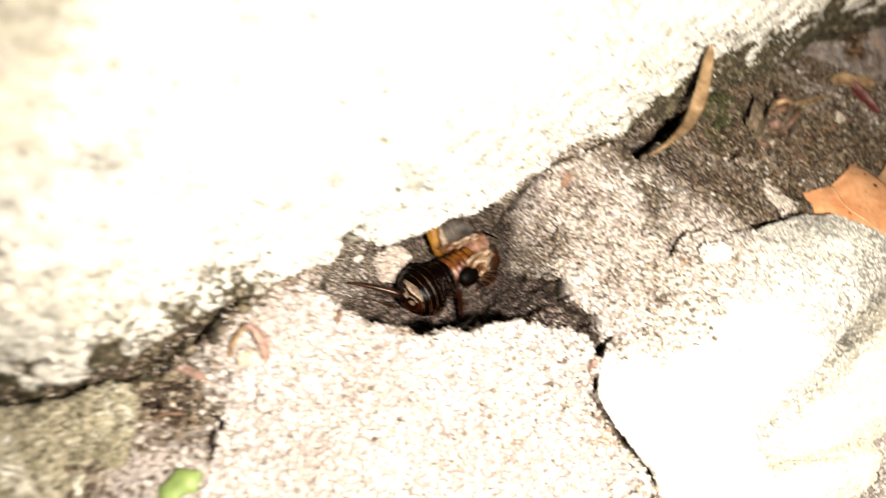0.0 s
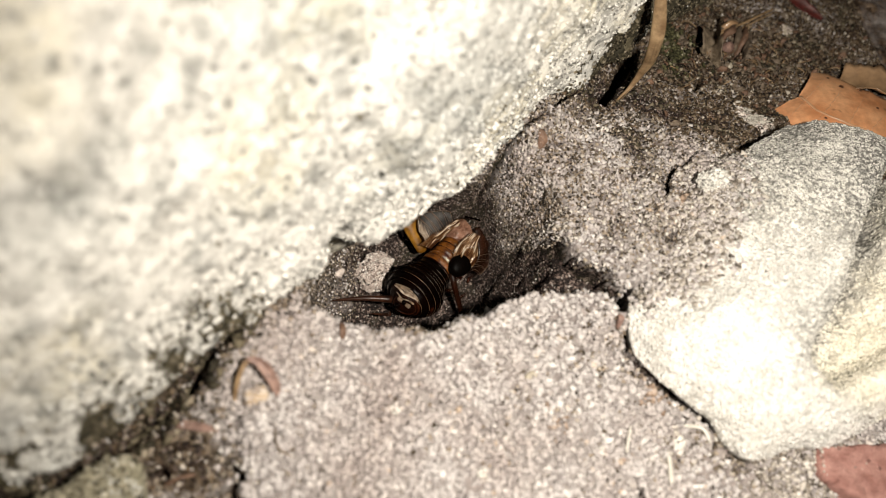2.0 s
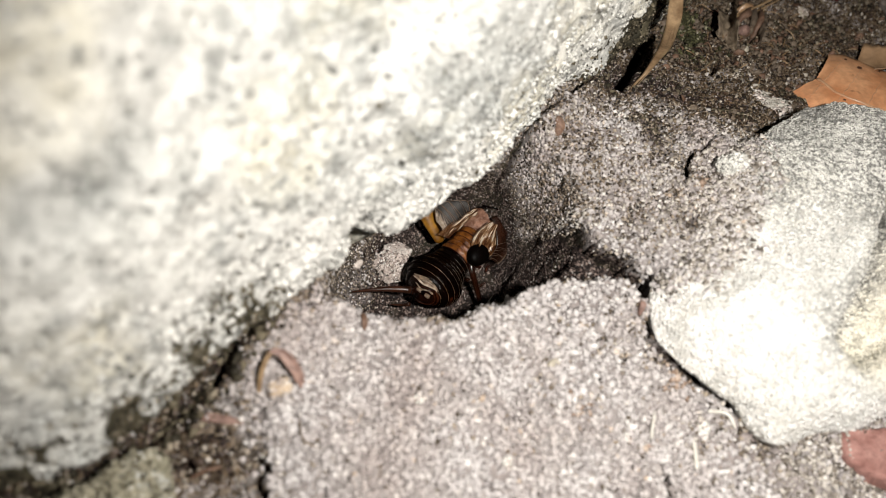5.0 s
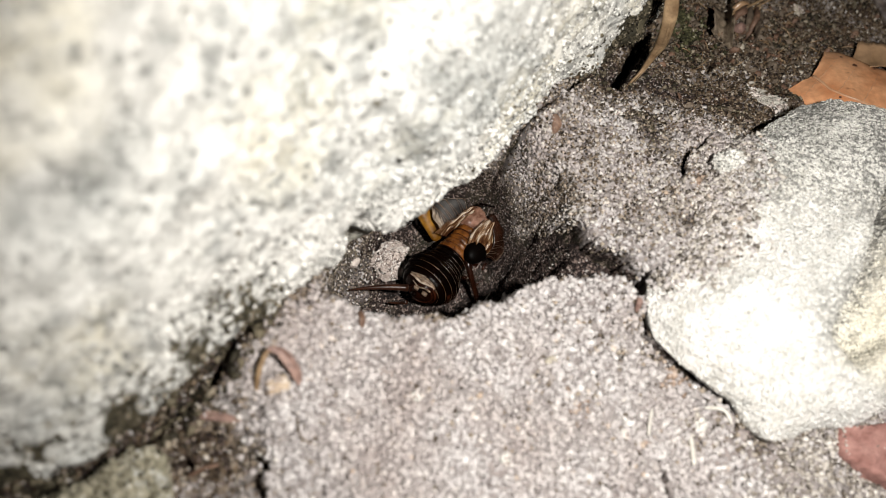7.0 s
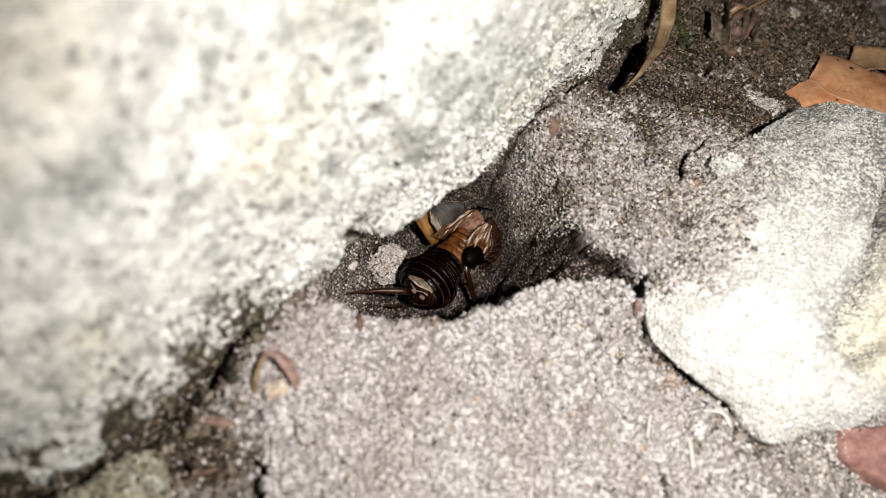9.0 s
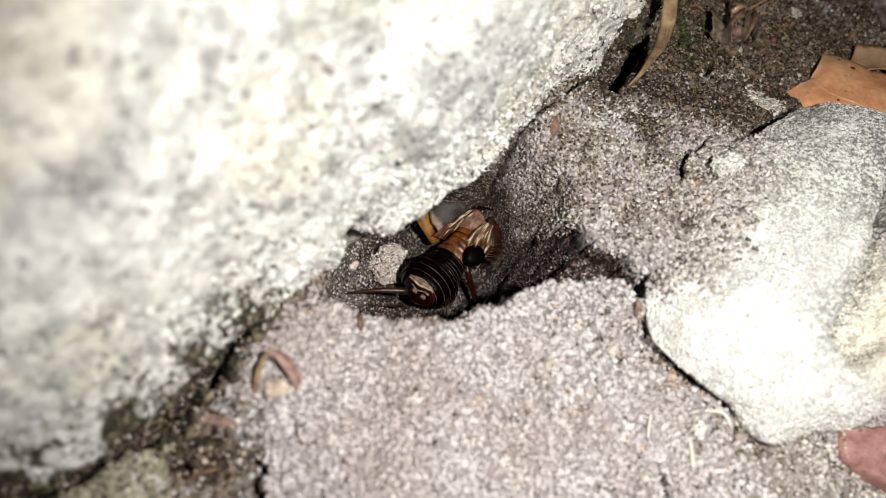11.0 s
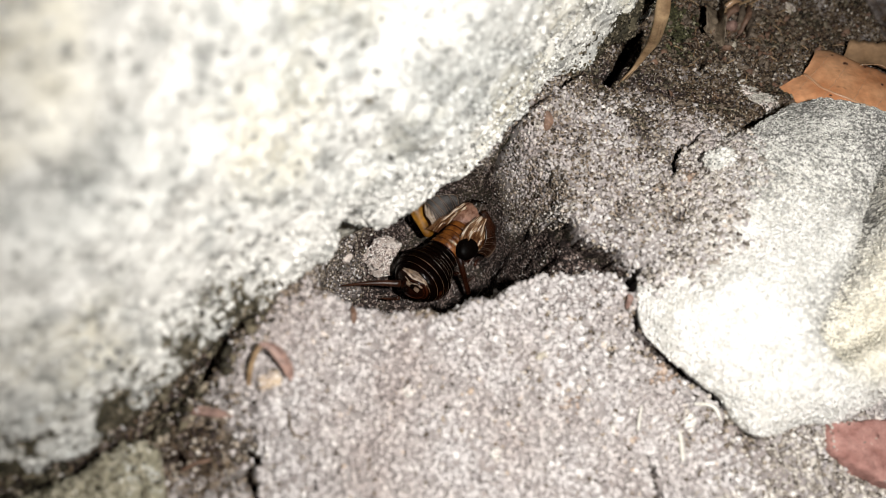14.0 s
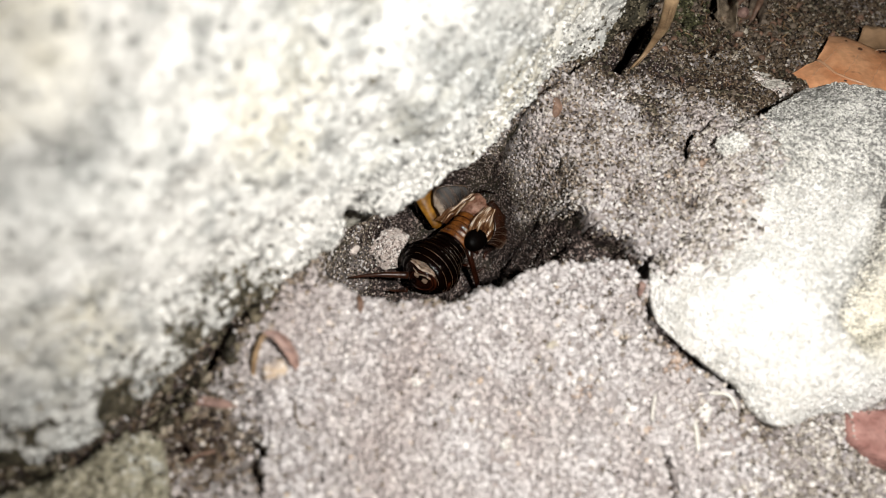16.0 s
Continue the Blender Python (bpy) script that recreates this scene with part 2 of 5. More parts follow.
def low_rock_color(n, color):
    """Grey-green bands and crowds of small dark specks over a colour."""
    band = n.ramp(n.noise(70, 4, 0.6, 0.5), (0.36, (0.80, 0.80, 0.785)), (0.56, (1.0, 0.995, 0.985)))
    color = n.mix(1.0, color, band, "MULTIPLY")
    crowd = n.math("MULTIPLY", n.math("SUBTRACT", n.noise(160, 4), 0.5), 0.26)
    speck = n.ramp(n.math("ADD", n.noise(2700, 3, 0.6, 0.3), crowd), (0.40, 0.04), (0.46, 0.40), (0.50, 1.0))
    blotch = n.ramp(n.math("ADD", n.noise(1050, 4, 0.6, 0.8), crowd), (0.37, 0.10), (0.43, 0.55), (0.49, 1.0))
    speck = n.mix(0.9, speck, blotch, "MULTIPLY")
    # low values grey and speck the colour: wear, and painted shade at the groove
    wear_and_shade = n.attribute("wear_and_shade")
    color = n.mix(1.0, color, n.ramp(wear_and_shade, (0.0, (0.74, 0.74, 0.725)), (0.35, (0.95, 0.945, 0.93)), (0.8, (1.0, 1.0, 1.0))), "MULTIPLY")
    clean = n.math("SUBTRACT", 0.95, n.math("MULTIPLY", wear_and_shade, 0.7))
    return n.mix(clean, color, speck, "MULTIPLY")


def low_rock_material():
    """Pale grey-green stone with dark specks; grey sand lies in its pores where the sand attribute says so."""
    n = Nodes("pale_green_rock")
    color = n.ramp(n.noise(420, 5, 0.62, 0.3), (0.36, (0.56, 0.555, 0.53)), (0.54, (0.83, 0.82, 0.80)), (0.68, (0.90, 0.89, 0.87)))
    color = low_rock_color(n, color)
    yellow = n.ramp(n.noise(45, 3), (0.46, 0.0), (0.62, 0.14))
    color = n.mix(yellow, color, (0.98, 0.92, 0.76), "MULTIPLY")
    color = n.mix(n.math("MULTIPLY", n.attribute("east"), 0.8), color, (1.0, 0.955, 0.82), "MULTIPLY")
    sand = n.ramp(n.cells(1900), (0.0, (0.22, 0.205, 0.20)), (0.5, (0.42, 0.40, 0.39)), (1.0, (0.64, 0.62, 0.60)))
    cover = n.math("ADD", n.attribute("sand"), n.math("MULTIPLY", n.math("SUBTRACT", n.noise(260, 5, 0.65), 0.5), 1.5))
    color = n.mix(n.ramp(cover, (0.40, 0.0), (0.62, 1.0)), color, sand)
    n.bump(n.noise(1000, 5, 0.65), 0.6, 0.35)
    n.bump(n.cells(1500, "Distance"), 0.5, 0.3)
    return n.set(color, 0.75, specular=0.3)


def grain_material(name, *stops, clouds=0.0, warm=False, specks=False, rough=0.4):
    n = Nodes(name)
    tint = n.ramp(n.island(), *stops)
    color = n.mix(0.5, tint, n.ramp(n.noise(3000, 2), (0.3, 0.55), (0.7, 1.0)), "MULTIPLY")
    if clouds:
        color = n.mix(clouds, color, n.ramp(n.noise(300, 4, 0.6, 0.3), (0.36, (0.66, 0.665, 0.66)), (0.52, 1.0)), "MULTIPLY")
        color = n.mix(clouds, color, n.ramp(n.noise(62, 4, 0.55, 0.4, 0.031), (0.36, (0.76, 0.775, 0.77)), (0.54, (1.0, 0.99, 0.96))), "MULTIPLY")
    if specks:
        color = low_rock_color(n, color)
        color = n.mix(n.math("MULTIPLY", n.attribute("east"), 0.8), color, (1.0, 0.955, 0.82), "MULTIPLY")
    if warm:
        color = n.mix(1.0, color, n.ramp(n.noise(95, 4, 0.6), (0.36, (0.82, 0.76, 0.73)), (0.56, (1.0, 0.99, 0.98))), "MULTIPLY")
    return n.set(color, rough, specular=0.45 if rough < 0.5 else 0.28)


def plain_material(name, dark, pale, size, rough=0.6, relief=0.2, specular=0.4, through=0.0):
    """Two tones in cloudy patches and fine streaks, with a little relief; size in mm. through: light that passes thin leaves."""
    n = Nodes(name)
    big = n.ramp(n.noise(1000 / size, 5, 0.6, 0.4), (0.33, dark), (0.67, pale))
    fine = n.ramp(n.noise(6500 / size, 4), (0.3, 0.65), (0.7, 1.0))
    color = n.mix(0.8, big, fine, "MULTIPLY")
    n.bump(n.noise(5000 / size, 4), 0.5, relief)
    if through:
        n.bsdf.inputs["Transmission Weight"].default_value = through
        n.bsdf.inputs["IOR"].default_value = 1.15
    return n.set(color, rough, specular=specular)


SAND = sand_material()
ROCK = rock_material("white_rock", (0.77, 0.765, 0.74), (0.42, 0.425, 0.415), 0.8)
ROCK_SMALL = rock_material("pale_green_rock", (0.82, 0.82, 0.78), (0.58, 0.60, 0.56), 0.9)
PALE_PEBBLE = rock_material("pale_pebble", (0.80, 0.78, 0.74), (0.55, 0.53, 0.50), 0.4)
GRAIN = grain_material("quartz_grains", (0.0, (0.315, 0.292, 0.292)), (0.15, (0.46, 0.435, 0.435)), (0.55, (0.56, 0.535, 0.535)), (0.92, (0.62, 0.597, 0.59)), (0.98, (0.81, 0.797, 0.785)), (1.0, (0.55, 0.44, 0.34)), warm=True, rough=0.5)
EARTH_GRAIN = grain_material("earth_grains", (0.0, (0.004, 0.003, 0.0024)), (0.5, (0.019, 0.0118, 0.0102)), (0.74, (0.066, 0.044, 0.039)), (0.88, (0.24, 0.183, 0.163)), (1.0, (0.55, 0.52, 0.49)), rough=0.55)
DAMP_GRAIN = grain_material("damp_grains", (0.0, (0.016, 0.012, 0.008)), (0.5, (0.185, 0.150, 0.112)), (0.84, (0.42, 0.36, 0.29)), (0.94, (0.50, 0.46, 0.41)), (1.0, (0.80, 0.77, 0.72)), warm=True, rough=0.6)
ROCK_GRAIN = grain_material("rock_granules", (0.0, (0.15, 0.15, 0.145)), (0.13, (0.40, 0.40, 0.39)), (0.32, (0.71, 0.71, 0.69)), (0.55, (0.84, 0.84, 0.82)), (1.0, (0.92, 0.91, 0.89)), clouds=1.0)
LOW_ROCK_GRAIN = grain_material("low_rock_granules", (0.0, (0.46, 0.47, 0.45)), (0.10, (0.76, 0.76, 0.74)), (0.6, (0.90, 0.895, 0.87)), (1.0, (0.93, 0.93, 0.91)), specks=True)
LOW_ROCK = low_rock_material()
SOIL_GRAIN = grain_material("soil_grains", (0.0, (0.005, 0.0033, 0.0018)), (0.40, (0.052, 0.034, 0.020)), (0.74, (0.145, 0.102, 0.064)), (0.93, (0.26, 0.21, 0.15)), (1.0, (0.60, 0.55, 0.48)), rough=0.65)
TAN_GRAIN = grain_material("tan_grains", (0.0, (0.05, 0.04, 0.032)), (0.3, (0.26, 0.228, 0.195)), (0.7, (0.52, 0.48, 0.43)), (0.92, (0.66, 0.62, 0.57)), (1.0, (0.84, 0.81, 0.77)), rough=0.5)
RUSTY_GRAIN = grain_material("rusty_grains", (0.0, (0.22, 0.15, 0.105)), (0.5, (0.39, 0.29, 0.225)), (1.0, (0.56, 0.46, 0.39)), rough=0.55)
MOSS = grain_material("olive_moss", (0.0, (0.012, 0.011, 0.005)), (0.5, (0.05, 0.05, 0.022)), (0.9, (0.13, 0.125, 0.06)), (1.0, (0.34, 0.32, 0.22)), rough=0.7)
HUMUS_GRAIN = grain_material("humus_grains", (0.0, (0.008, 0.0065, 0.004)), (0.5, (0.058, 0.049, 0.030)), (0.85, (0.16, 0.135, 0.09)), (1.0, (0.34, 0.29, 0.22)), rough=0.7)


# ------------------------------------------------------------------ ground
# plan in millimetres: x to the east, y to the north, the sand's level is z = 0
RIM = [(-60.0, -36.0), (-45.0, -28.5), (-34.8, -24.8), (-30.9, -23.8), (-27.1, -21.4), (-23.4, -17.1), (-20.6, -13.9), (-18.2, -10.2), (-15.0, -7.2),
       (-11.7, -4.4), (-9.0, -1.4), (-5.0, 0.5), (-1.5, 2.7), (0.9, 4.9), (2.4, 6.6), (4.2, 9.0), (6.6, 12.2), (8.9, 15.7), (11.3, 18.8), (14.6, 22.2), (18.0, 25.8), (23.0, 30.2), (27.4, 34.2), (33.8, 40.0), (41.6, 48.6), (50.0, 55.8), (62.0, 70.0)]
PIT = [(10.6, 16.6), (13.8, 11.2), (15.2, 7.6), (14.6, 5.2), (14.3, 3.2), (14.0, 1.0), (13.0, -0.9), (10.7, -1.4), (8.2, -2.8), (6.3, -5.2), (2.4, -6.8),
       (-1.5, -7.7), (-5.3, -8.1), (-9.2, -7.2), (-12.4, -5.4), (-13.4, 2.0), (-8.0, 10.0), (0.0, 18.0), (5.0, 19.0), (8.8, 18.4)]
# a shallow dark gutter runs east from the hollow under the slab's broken edge
GUTTER = [(12.2, 6.6), (14.0, 5.0), (15.3, 3.4), (15.4, 2.1), (16.6, 1.5), (18.4, 0.9), (18.9, -0.2), (18.9, -1.3), (19.9, -1.8), (21.5, -0.8), (21.3, -2.2), (20.2, -3.4), (19.5, -3.2), (17.8, -2.0), (14.9, -1.5), (12.4, -2.0), (10.1, -2.6), (7.7, -3.7), (8.5, 2.0)]
LOW_EDGE = [(20.9, -3.0), (20.6, -7.5), (22.5, -9.7), (25.5, -11.7), (28.4, -13.8), (29.7, -15.9), (31.5, -17.2)]
# cracks: line, half width, depth, how far it leans under the crust (east, north)
SLAB_CRACKS = [
    ([(13.4, 5.6), (15.2, 3.5), (15.4, 2.2), (16.6, 1.5), (18.3, 0.9), (18.8, -0.1)], 0.40, 6.0, 0.05, 0.25),
    ([(15.4, 2.3), (16.1, 3.0)], 0.25, 3.0),
    ([(19.9, -3.0), (20.6, -2.4), (21.3, -1.3)], 0.65, 12.0),
    ([(18.8, -0.3), (19.0, -1.3), (19.9, -1.9)], 0.26, 4.0, 0.0, 0.25),
    ([(5.3, -5.0), (6.3, -4.2), (7.3, -2.9)], 0.75, 10.0),
    ([(9.0, -2.4), (10.2, -2.1)], 0.35, 6.0),
    ([(12.6, -1.8), (14.8, -1.6)], 0.25, 4.0),
]
RIM_HOLES = [
    ([(8.6, 14.9), (9.6, 16.4), (11.4, 18.0), (13.4, 20.0), (15.2, 21.8), (17.2, 24.2)], 0.3, 4.0, -0.2, 0.3),
    ([(0.9, -6.9), (1.3, -6.6)], 0.4, 6.0),
    ([(-5.2, -7.2), (-4.5, -7.1)], 0.4, 6.0),
    ([(-10.5, -3.5), (-10, -1.3)], 0.4, 5.0),
    ([(-20.1, -14.7), (-19.8, -13.9), (-19.8, -12.8)], 0.55, 4.0),
    ([(-23.1, -21.6), (-21.8, -21.1), (-21.2, -21.7)], 0.5, 3.0),
]
LITTER_CRACKS = [
    ([(25.5, 9.8), (26.3, 12.6), (27.2, 14.1), (28.5, 14.7), (29.9, 16.3), (31.8, 17.2)], 0.34, 7.0, 0.6, 0.4),
    ([(-16.2, -20.8), (-15, -21.4), (-15.5, -22), (-16, -22.9), (-15.3, -23.7), (-15, -25.1)], 0.40, 5.0, 0.1, 0.1),
    ([(37, 19.2), (40, 21.3), (42.7, 23.7), (44.9, 25.5)], 0.45, 6.0, 0.2, 0.6),
    ([(21.4, 25.6), (23.0, 28.0), (25.4, 31.8), (28.0, 37.2)], 0.95, 12.0, 0.3, 0.5),  # behind the dry blade
    ([(38.5, 42.6), (37.3, 40.3), (37.1, 37.6)], 0.42, 5.0, 0.4, 0.5),
]
SAND_CRACKS = [
    ([(45.7, 44.7), (44.9, 41.9), (43.5, 40.3), (42, 37.8)], 0.3, 4.0, 0.4, 0.5),
    ([(35.8, 32.5), (35.4, 31.5), (34.9, 30.6)], 0.4, 4.0, 0.3, 0.5),
    ([(42.8, 48.4), (42.2, 46.2), (40.5, 43.8)], 0.4, 4.0, 0.3, 0.5),
    ([(43.3, 28), (45.2, 27.3)], 0.3, 3.0, 0.2, 0.5),
    (LOW_EDGE, 0.5, 5.0),
    ([(20.6, -21.0), (20.9, -23.5), (20.4, -26.0)], 0.3, 2.5),
]
CRACKS = SLAB_CRACKS + RIM_HOLES + LITTER_CRACKS + SAND_CRACKS


def ground_height(x, y):
    """Height of the ground, before its grains, and its share of dark earth colour."""
    flat = np.stack([x, y, 0 * x], -1)
    z = 0.55 * fbm(flat, 11, 3) + 0.30 * fbm(flat + 40, 3.5, 3)
    east = smooth(x, 4, 18)
    z -= east * (4.2 * smooth(y, 16, 32) + 3.8 * smooth(y, 28, 50))
    north = smooth(y + 0.25 * (x - 30) + 2.2 * fbm(flat + 63, 8, 3), 15.3, 26) * smooth(x, 8, 18) * (1 - smooth(np.hypot(x - 30, y - 30), 70, 160))
    z += 2.3 * np.exp(-(line_distance(x, y, [(22.0, -1.0), (27.5, 9.0), (30.5, 14.0)]) / 4.0) ** 2)
    z += 2.3 * np.exp(-((x + 15) ** 2 + (y + 13) ** 2) / 26) + 0.7 * np.exp(-((x + 13) ** 2 + (y + 7) ** 2) / 14)
    basin = np.exp(-(((x + 20.7) / 5.5) ** 2 + ((y + 21.3) / 5.0) ** 2) ** 2)
    z += -2.6 * basin
    z += -2.0 * smooth(x, 34, 46) * smooth(-y, 12, 22) - 2.4 * smooth(x, 45.5, 49.5) * smooth(-y, -8, 2)
    # the gap along the big rock
    rim = line_distance(x, y, RIM)
    pile = np.exp(-((x + 13.5) ** 2 + (y + 6.5) ** 2) / 16)
    z -= 3.0 * np.exp(-(rim / 1.0) ** 2) * (1 - pile) * (1 - 0.92 * smooth(x, 4, 10)) * (1 - 0.75 * smooth(x, -19, -15) * smooth(-x, 6, 9))
    z += 2.4 * np.exp(-(rim / 2.6) ** 2) * smooth(x, 7, 11) * smooth(-x, -24, -19)
    # the hollow in which the cricket sits
    inside = inside_distance(x, y, PIT) + 0.45 * fbm(flat + 17, 2.4, 3) + 0.28 * fbm(flat + 5, 0.9, 2)
    bank = np.exp(-((x - 2.0) / 7.5) ** 4) * smooth(-y, -1.0, 3.0)
    wall = 0.9 + 5.2 * smooth(x + 0.8 * y, 8, 18) * (0.75 + 0.25 * smooth(y, 4.5, 10)) + 3.2 * smooth(-x, 5, 10) + 3.4 * bank
    down = smooth(inside, -0.25, wall)
    floor = -20.5 + 5.5 * smooth(-x, 2, 11) + 0.4 * fbm(flat + 70, 4, 3)
    z = z * (1 - down) + floor * down
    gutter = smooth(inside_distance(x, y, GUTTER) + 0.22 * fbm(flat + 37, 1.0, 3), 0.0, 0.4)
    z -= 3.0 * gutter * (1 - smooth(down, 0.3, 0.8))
    # the cracks' shade, painted with the dark earth colour
    crack_shade = 0 * x
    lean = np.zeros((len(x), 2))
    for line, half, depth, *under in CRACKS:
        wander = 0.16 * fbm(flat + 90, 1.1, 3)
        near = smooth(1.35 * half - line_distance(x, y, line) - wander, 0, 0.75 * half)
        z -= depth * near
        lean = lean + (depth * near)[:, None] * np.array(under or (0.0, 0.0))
        crack_shade = np.maximum(crack_shade, smooth(near, 0.15, 0.6))
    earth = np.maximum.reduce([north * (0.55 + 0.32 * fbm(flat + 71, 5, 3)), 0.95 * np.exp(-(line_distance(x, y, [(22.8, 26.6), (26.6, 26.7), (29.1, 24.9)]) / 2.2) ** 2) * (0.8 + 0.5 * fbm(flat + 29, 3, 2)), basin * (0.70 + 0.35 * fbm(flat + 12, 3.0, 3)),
                               (1.3 - 0.78 * smooth(-x, 0.5, 7)) * (1 - 0.6 * bank) * (1 - 0.8 * smooth(0.86 * (x - 10.0) + 0.51 * (y - 12.8) + 0.8 * fbm(flat + 66, 2.0, 3), 1.9, 4.3)) * smooth(down + 0.14 * fbm(flat + 3, 3, 3), 0.03 + 0.30 * smooth(y, 4.5, 10), 0.36 + 0.50 * smooth(y, 4.5, 10)), 1.25 * gutter, crack_shade, (0.8 - 0.35 * smooth(x, 6, 11) - 0.35 * smooth(x, -19, -15) * smooth(-x, 6, 9)) * np.exp(-(rim / (1.5 - 0.7 * smooth(x, 6, 11))) ** 2) * (1 - pile)])
    slab = smooth(y + 0.3 * (x - 10), 1, 8) * smooth(x, 6, 10) * smooth(-x, -31, -25)
    earth = np.maximum(earth, smooth(-x, 20, 25) * smooth(-y, 19, 25) * (0.62 + 0.3 * fbm(flat + 88, 4, 3)))
    earth = np.maximum(earth, (0.42 + 0.3 * fbm(flat + 44, 2.5, 3)) * np.exp(-(rim / 2.6) ** 2) * smooth(-x, 7, 10) * smooth(x, -19, -16))
    earth = np.maximum(earth, slab * (0.21 + 0.10 * smooth(y, 8, 15) + 0.30 * fbm(flat + 51, 5, 3) + 0.22 * fbm(flat + 8, 1.6, 2)))
    earth = np.maximum(earth, 0.95 * np.exp(-(rim / 2.2) ** 2) * smooth(-x, 14, 18))
    earth = np.maximum(earth, (0.42 + 0.35 * fbm(flat + 83, 1.6, 3)) * np.exp(-(np.minimum(inside, 0) / 0.7) ** 2) * np.exp(-((x + 0.5) / 6.5) ** 4) * smooth(-y, 2, 5))
    earth = np.maximum(earth, (0.36 + 0.36 * fbm(flat + 19, 2.2, 3)) * np.exp(-(line_distance(x, y, LOW_EDGE[1:]) / 2.4) ** 2))
    patch = np.exp(-(line_distance(x, y, [(17.6, 26.6), (22.5, 27.0), (25.8, 27.0), (28.6, 24.8)]) / 2.7) ** 2)
    earth = np.maximum(earth, (1.25 + 0.6 * fbm(flat + 27, 2.6, 3)) * patch)
    north = north * (1 - 0.9 * patch)
    earth = np.maximum(earth, (0.26 + 0.3 * fbm(flat + 91, 2.0, 3)) * np.exp(-(((x - 13.2) / 3.4) ** 2 + ((y - 8.6) / 2.8) ** 2)))
    near = 1 - smooth(np.hypot(x - 10, y - 10), 110, 300)
    earth, north = earth * near, north * near
    clods = 0.8 * fbm(flat + 23, 2.0, 3)
    z = z + clods * np.clip(earth, 0, 1) * (1 - 0.7 * down)
    return z, earth, lean, np.clip(north + 0.4 * smooth(-x, 15, 19) * near, 0, 1)


def spread(lo, hi, step, reach):
    """Even steps from lo to hi, then ever larger ones out to reach on both sides."""
    inner = np.arange(lo, hi + step / 2, step)
    out, s, far = [], step, 0.0
    while far < reach:
        s *= 1.35
        far += s
        out.append(far)
    out = np.array(out)
    return np.concatenate([lo - out[::-1], inner, inner[-1] + out])


def build_ground():
    xs, ys = spread(-44, 66, 0.205, 40000), spread(-33, 58, 0.205, 40000)
    gx, gy = np.meshgrid(xs, ys)
    x, y = gx.ravel(), gy.ravel()
    z, earth, lean, humus = ground_height(x, y)
    # fine relief, pushed out along the slope's own normal
    shape = gx.shape
    sy, sx = np.gradient(z.reshape(shape), ys, xs)
    normal = np.stack([-sx, -sy, np.ones(shape)], -1)
    normal /= np.linalg.norm(normal, axis=-1)[..., None]
    near = (np.abs(x - 10) < 70) & (np.abs(y - 12) < 60)
    p = np.stack([x, y, z], -1)
    rough = np.zeros(len(x))
    rough[near] = 0.17 * (worley(p[near], 1.0) - 0.3) + 0.42 * (worley(p[near], 2.3, 3) - 0.45) * (0.55 + 0.5 * value_noise(p[near] / 5.0 + 9)) + 0.35 * (worley(p[near], 5.5, 6) - 0.6) + 0.10 * value_noise(p[near] / 0.42 + 31) + 0.35 * np.clip(earth[near], 0, 1) * fbm(p[near] + 8, 2.4, 2)
    p = p + normal.reshape(-1, 3) * rough[:, None]
    p[:, :2] += lean
    z = p[:, 2]
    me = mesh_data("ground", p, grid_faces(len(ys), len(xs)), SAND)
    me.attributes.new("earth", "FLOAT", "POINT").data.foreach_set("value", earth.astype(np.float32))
    me.attributes.new("humus", "FLOAT", "POINT").data.foreach_set("value", humus.astype(np.float32))
    tagged(new("ground", me), "pale grey coarse sand with damp dark earth and a hollow", "ground", kind="structure")
    return xs, ys, z.reshape(gx.shape), earth.reshape(gx.shape), humus.reshape(gx.shape), p.reshape(*gx.shape, 3)


GX, GY, GZ, GE, GH, GP = build_ground()


def ground_at(x, y, table=None):
    """The built ground's height at points."""
    table = GZ if table is None else table
    x, y = np.asarray(x, float), np.asarray(y, float)
    i = np.clip(np.searchsorted(GX, x) - 1, 0, len(GX) - 2)
    j = np.clip(np.searchsorted(GY, y) - 1, 0, len(GY) - 2)
    u, v = (x - GX[i]) / (GX[i + 1] - GX[i]), (y - GY[j]) / (GY[j + 1] - GY[j])
    return (table[j, i] * (1 - u) + table[j, i + 1] * u) * (1 - v) + (table[j + 1, i] * (1 - u) + table[j + 1, i + 1] * u) * v


# ------------------------------------------------------------------ rocks
def normals_of(p):
    """Outward normals of a grid of points that closes round its rows."""
    along = np.gradient(p, axis=0)
    round_ = np.roll(p, -1, 1) - np.roll(p, 1, 1)
    n = np.cross(round_, along)
    n /= np.linalg.norm(n, axis=-1)[..., None] + 1e-9
    for _ in range(2):
        n = (n + np.roll(n, 1, 1) + np.roll(n, -1, 1)) / 3
    return n / (np.linalg.norm(n, axis=-1)[..., None] + 1e-9)


def dirt_on(p):
    """How far earth clings to the big rock: along its foot."""
    foot = 0.92 * smooth(-p[:, 2], -15.0, 0.0) * smooth(-p[:, 0], 12.5, 18)
    foot = np.maximum(foot, 0.7 * smooth(-p[:, 2], -5.0, 0.0) * smooth(-p[:, 0], 7, 11))
    foot = np.maximum(foot, smooth(-p[:, 2], -3.0, 0.5) * smooth(p[:, 0], 6, 11))
    foot = np.maximum(foot, 0.9 * smooth(-p[:, 2], -19.0, -1.0) * smooth(p[:, 0], 12, 22))
    return foot * (1 + 1.0 * fbm(p + 77, 3.0, 4))


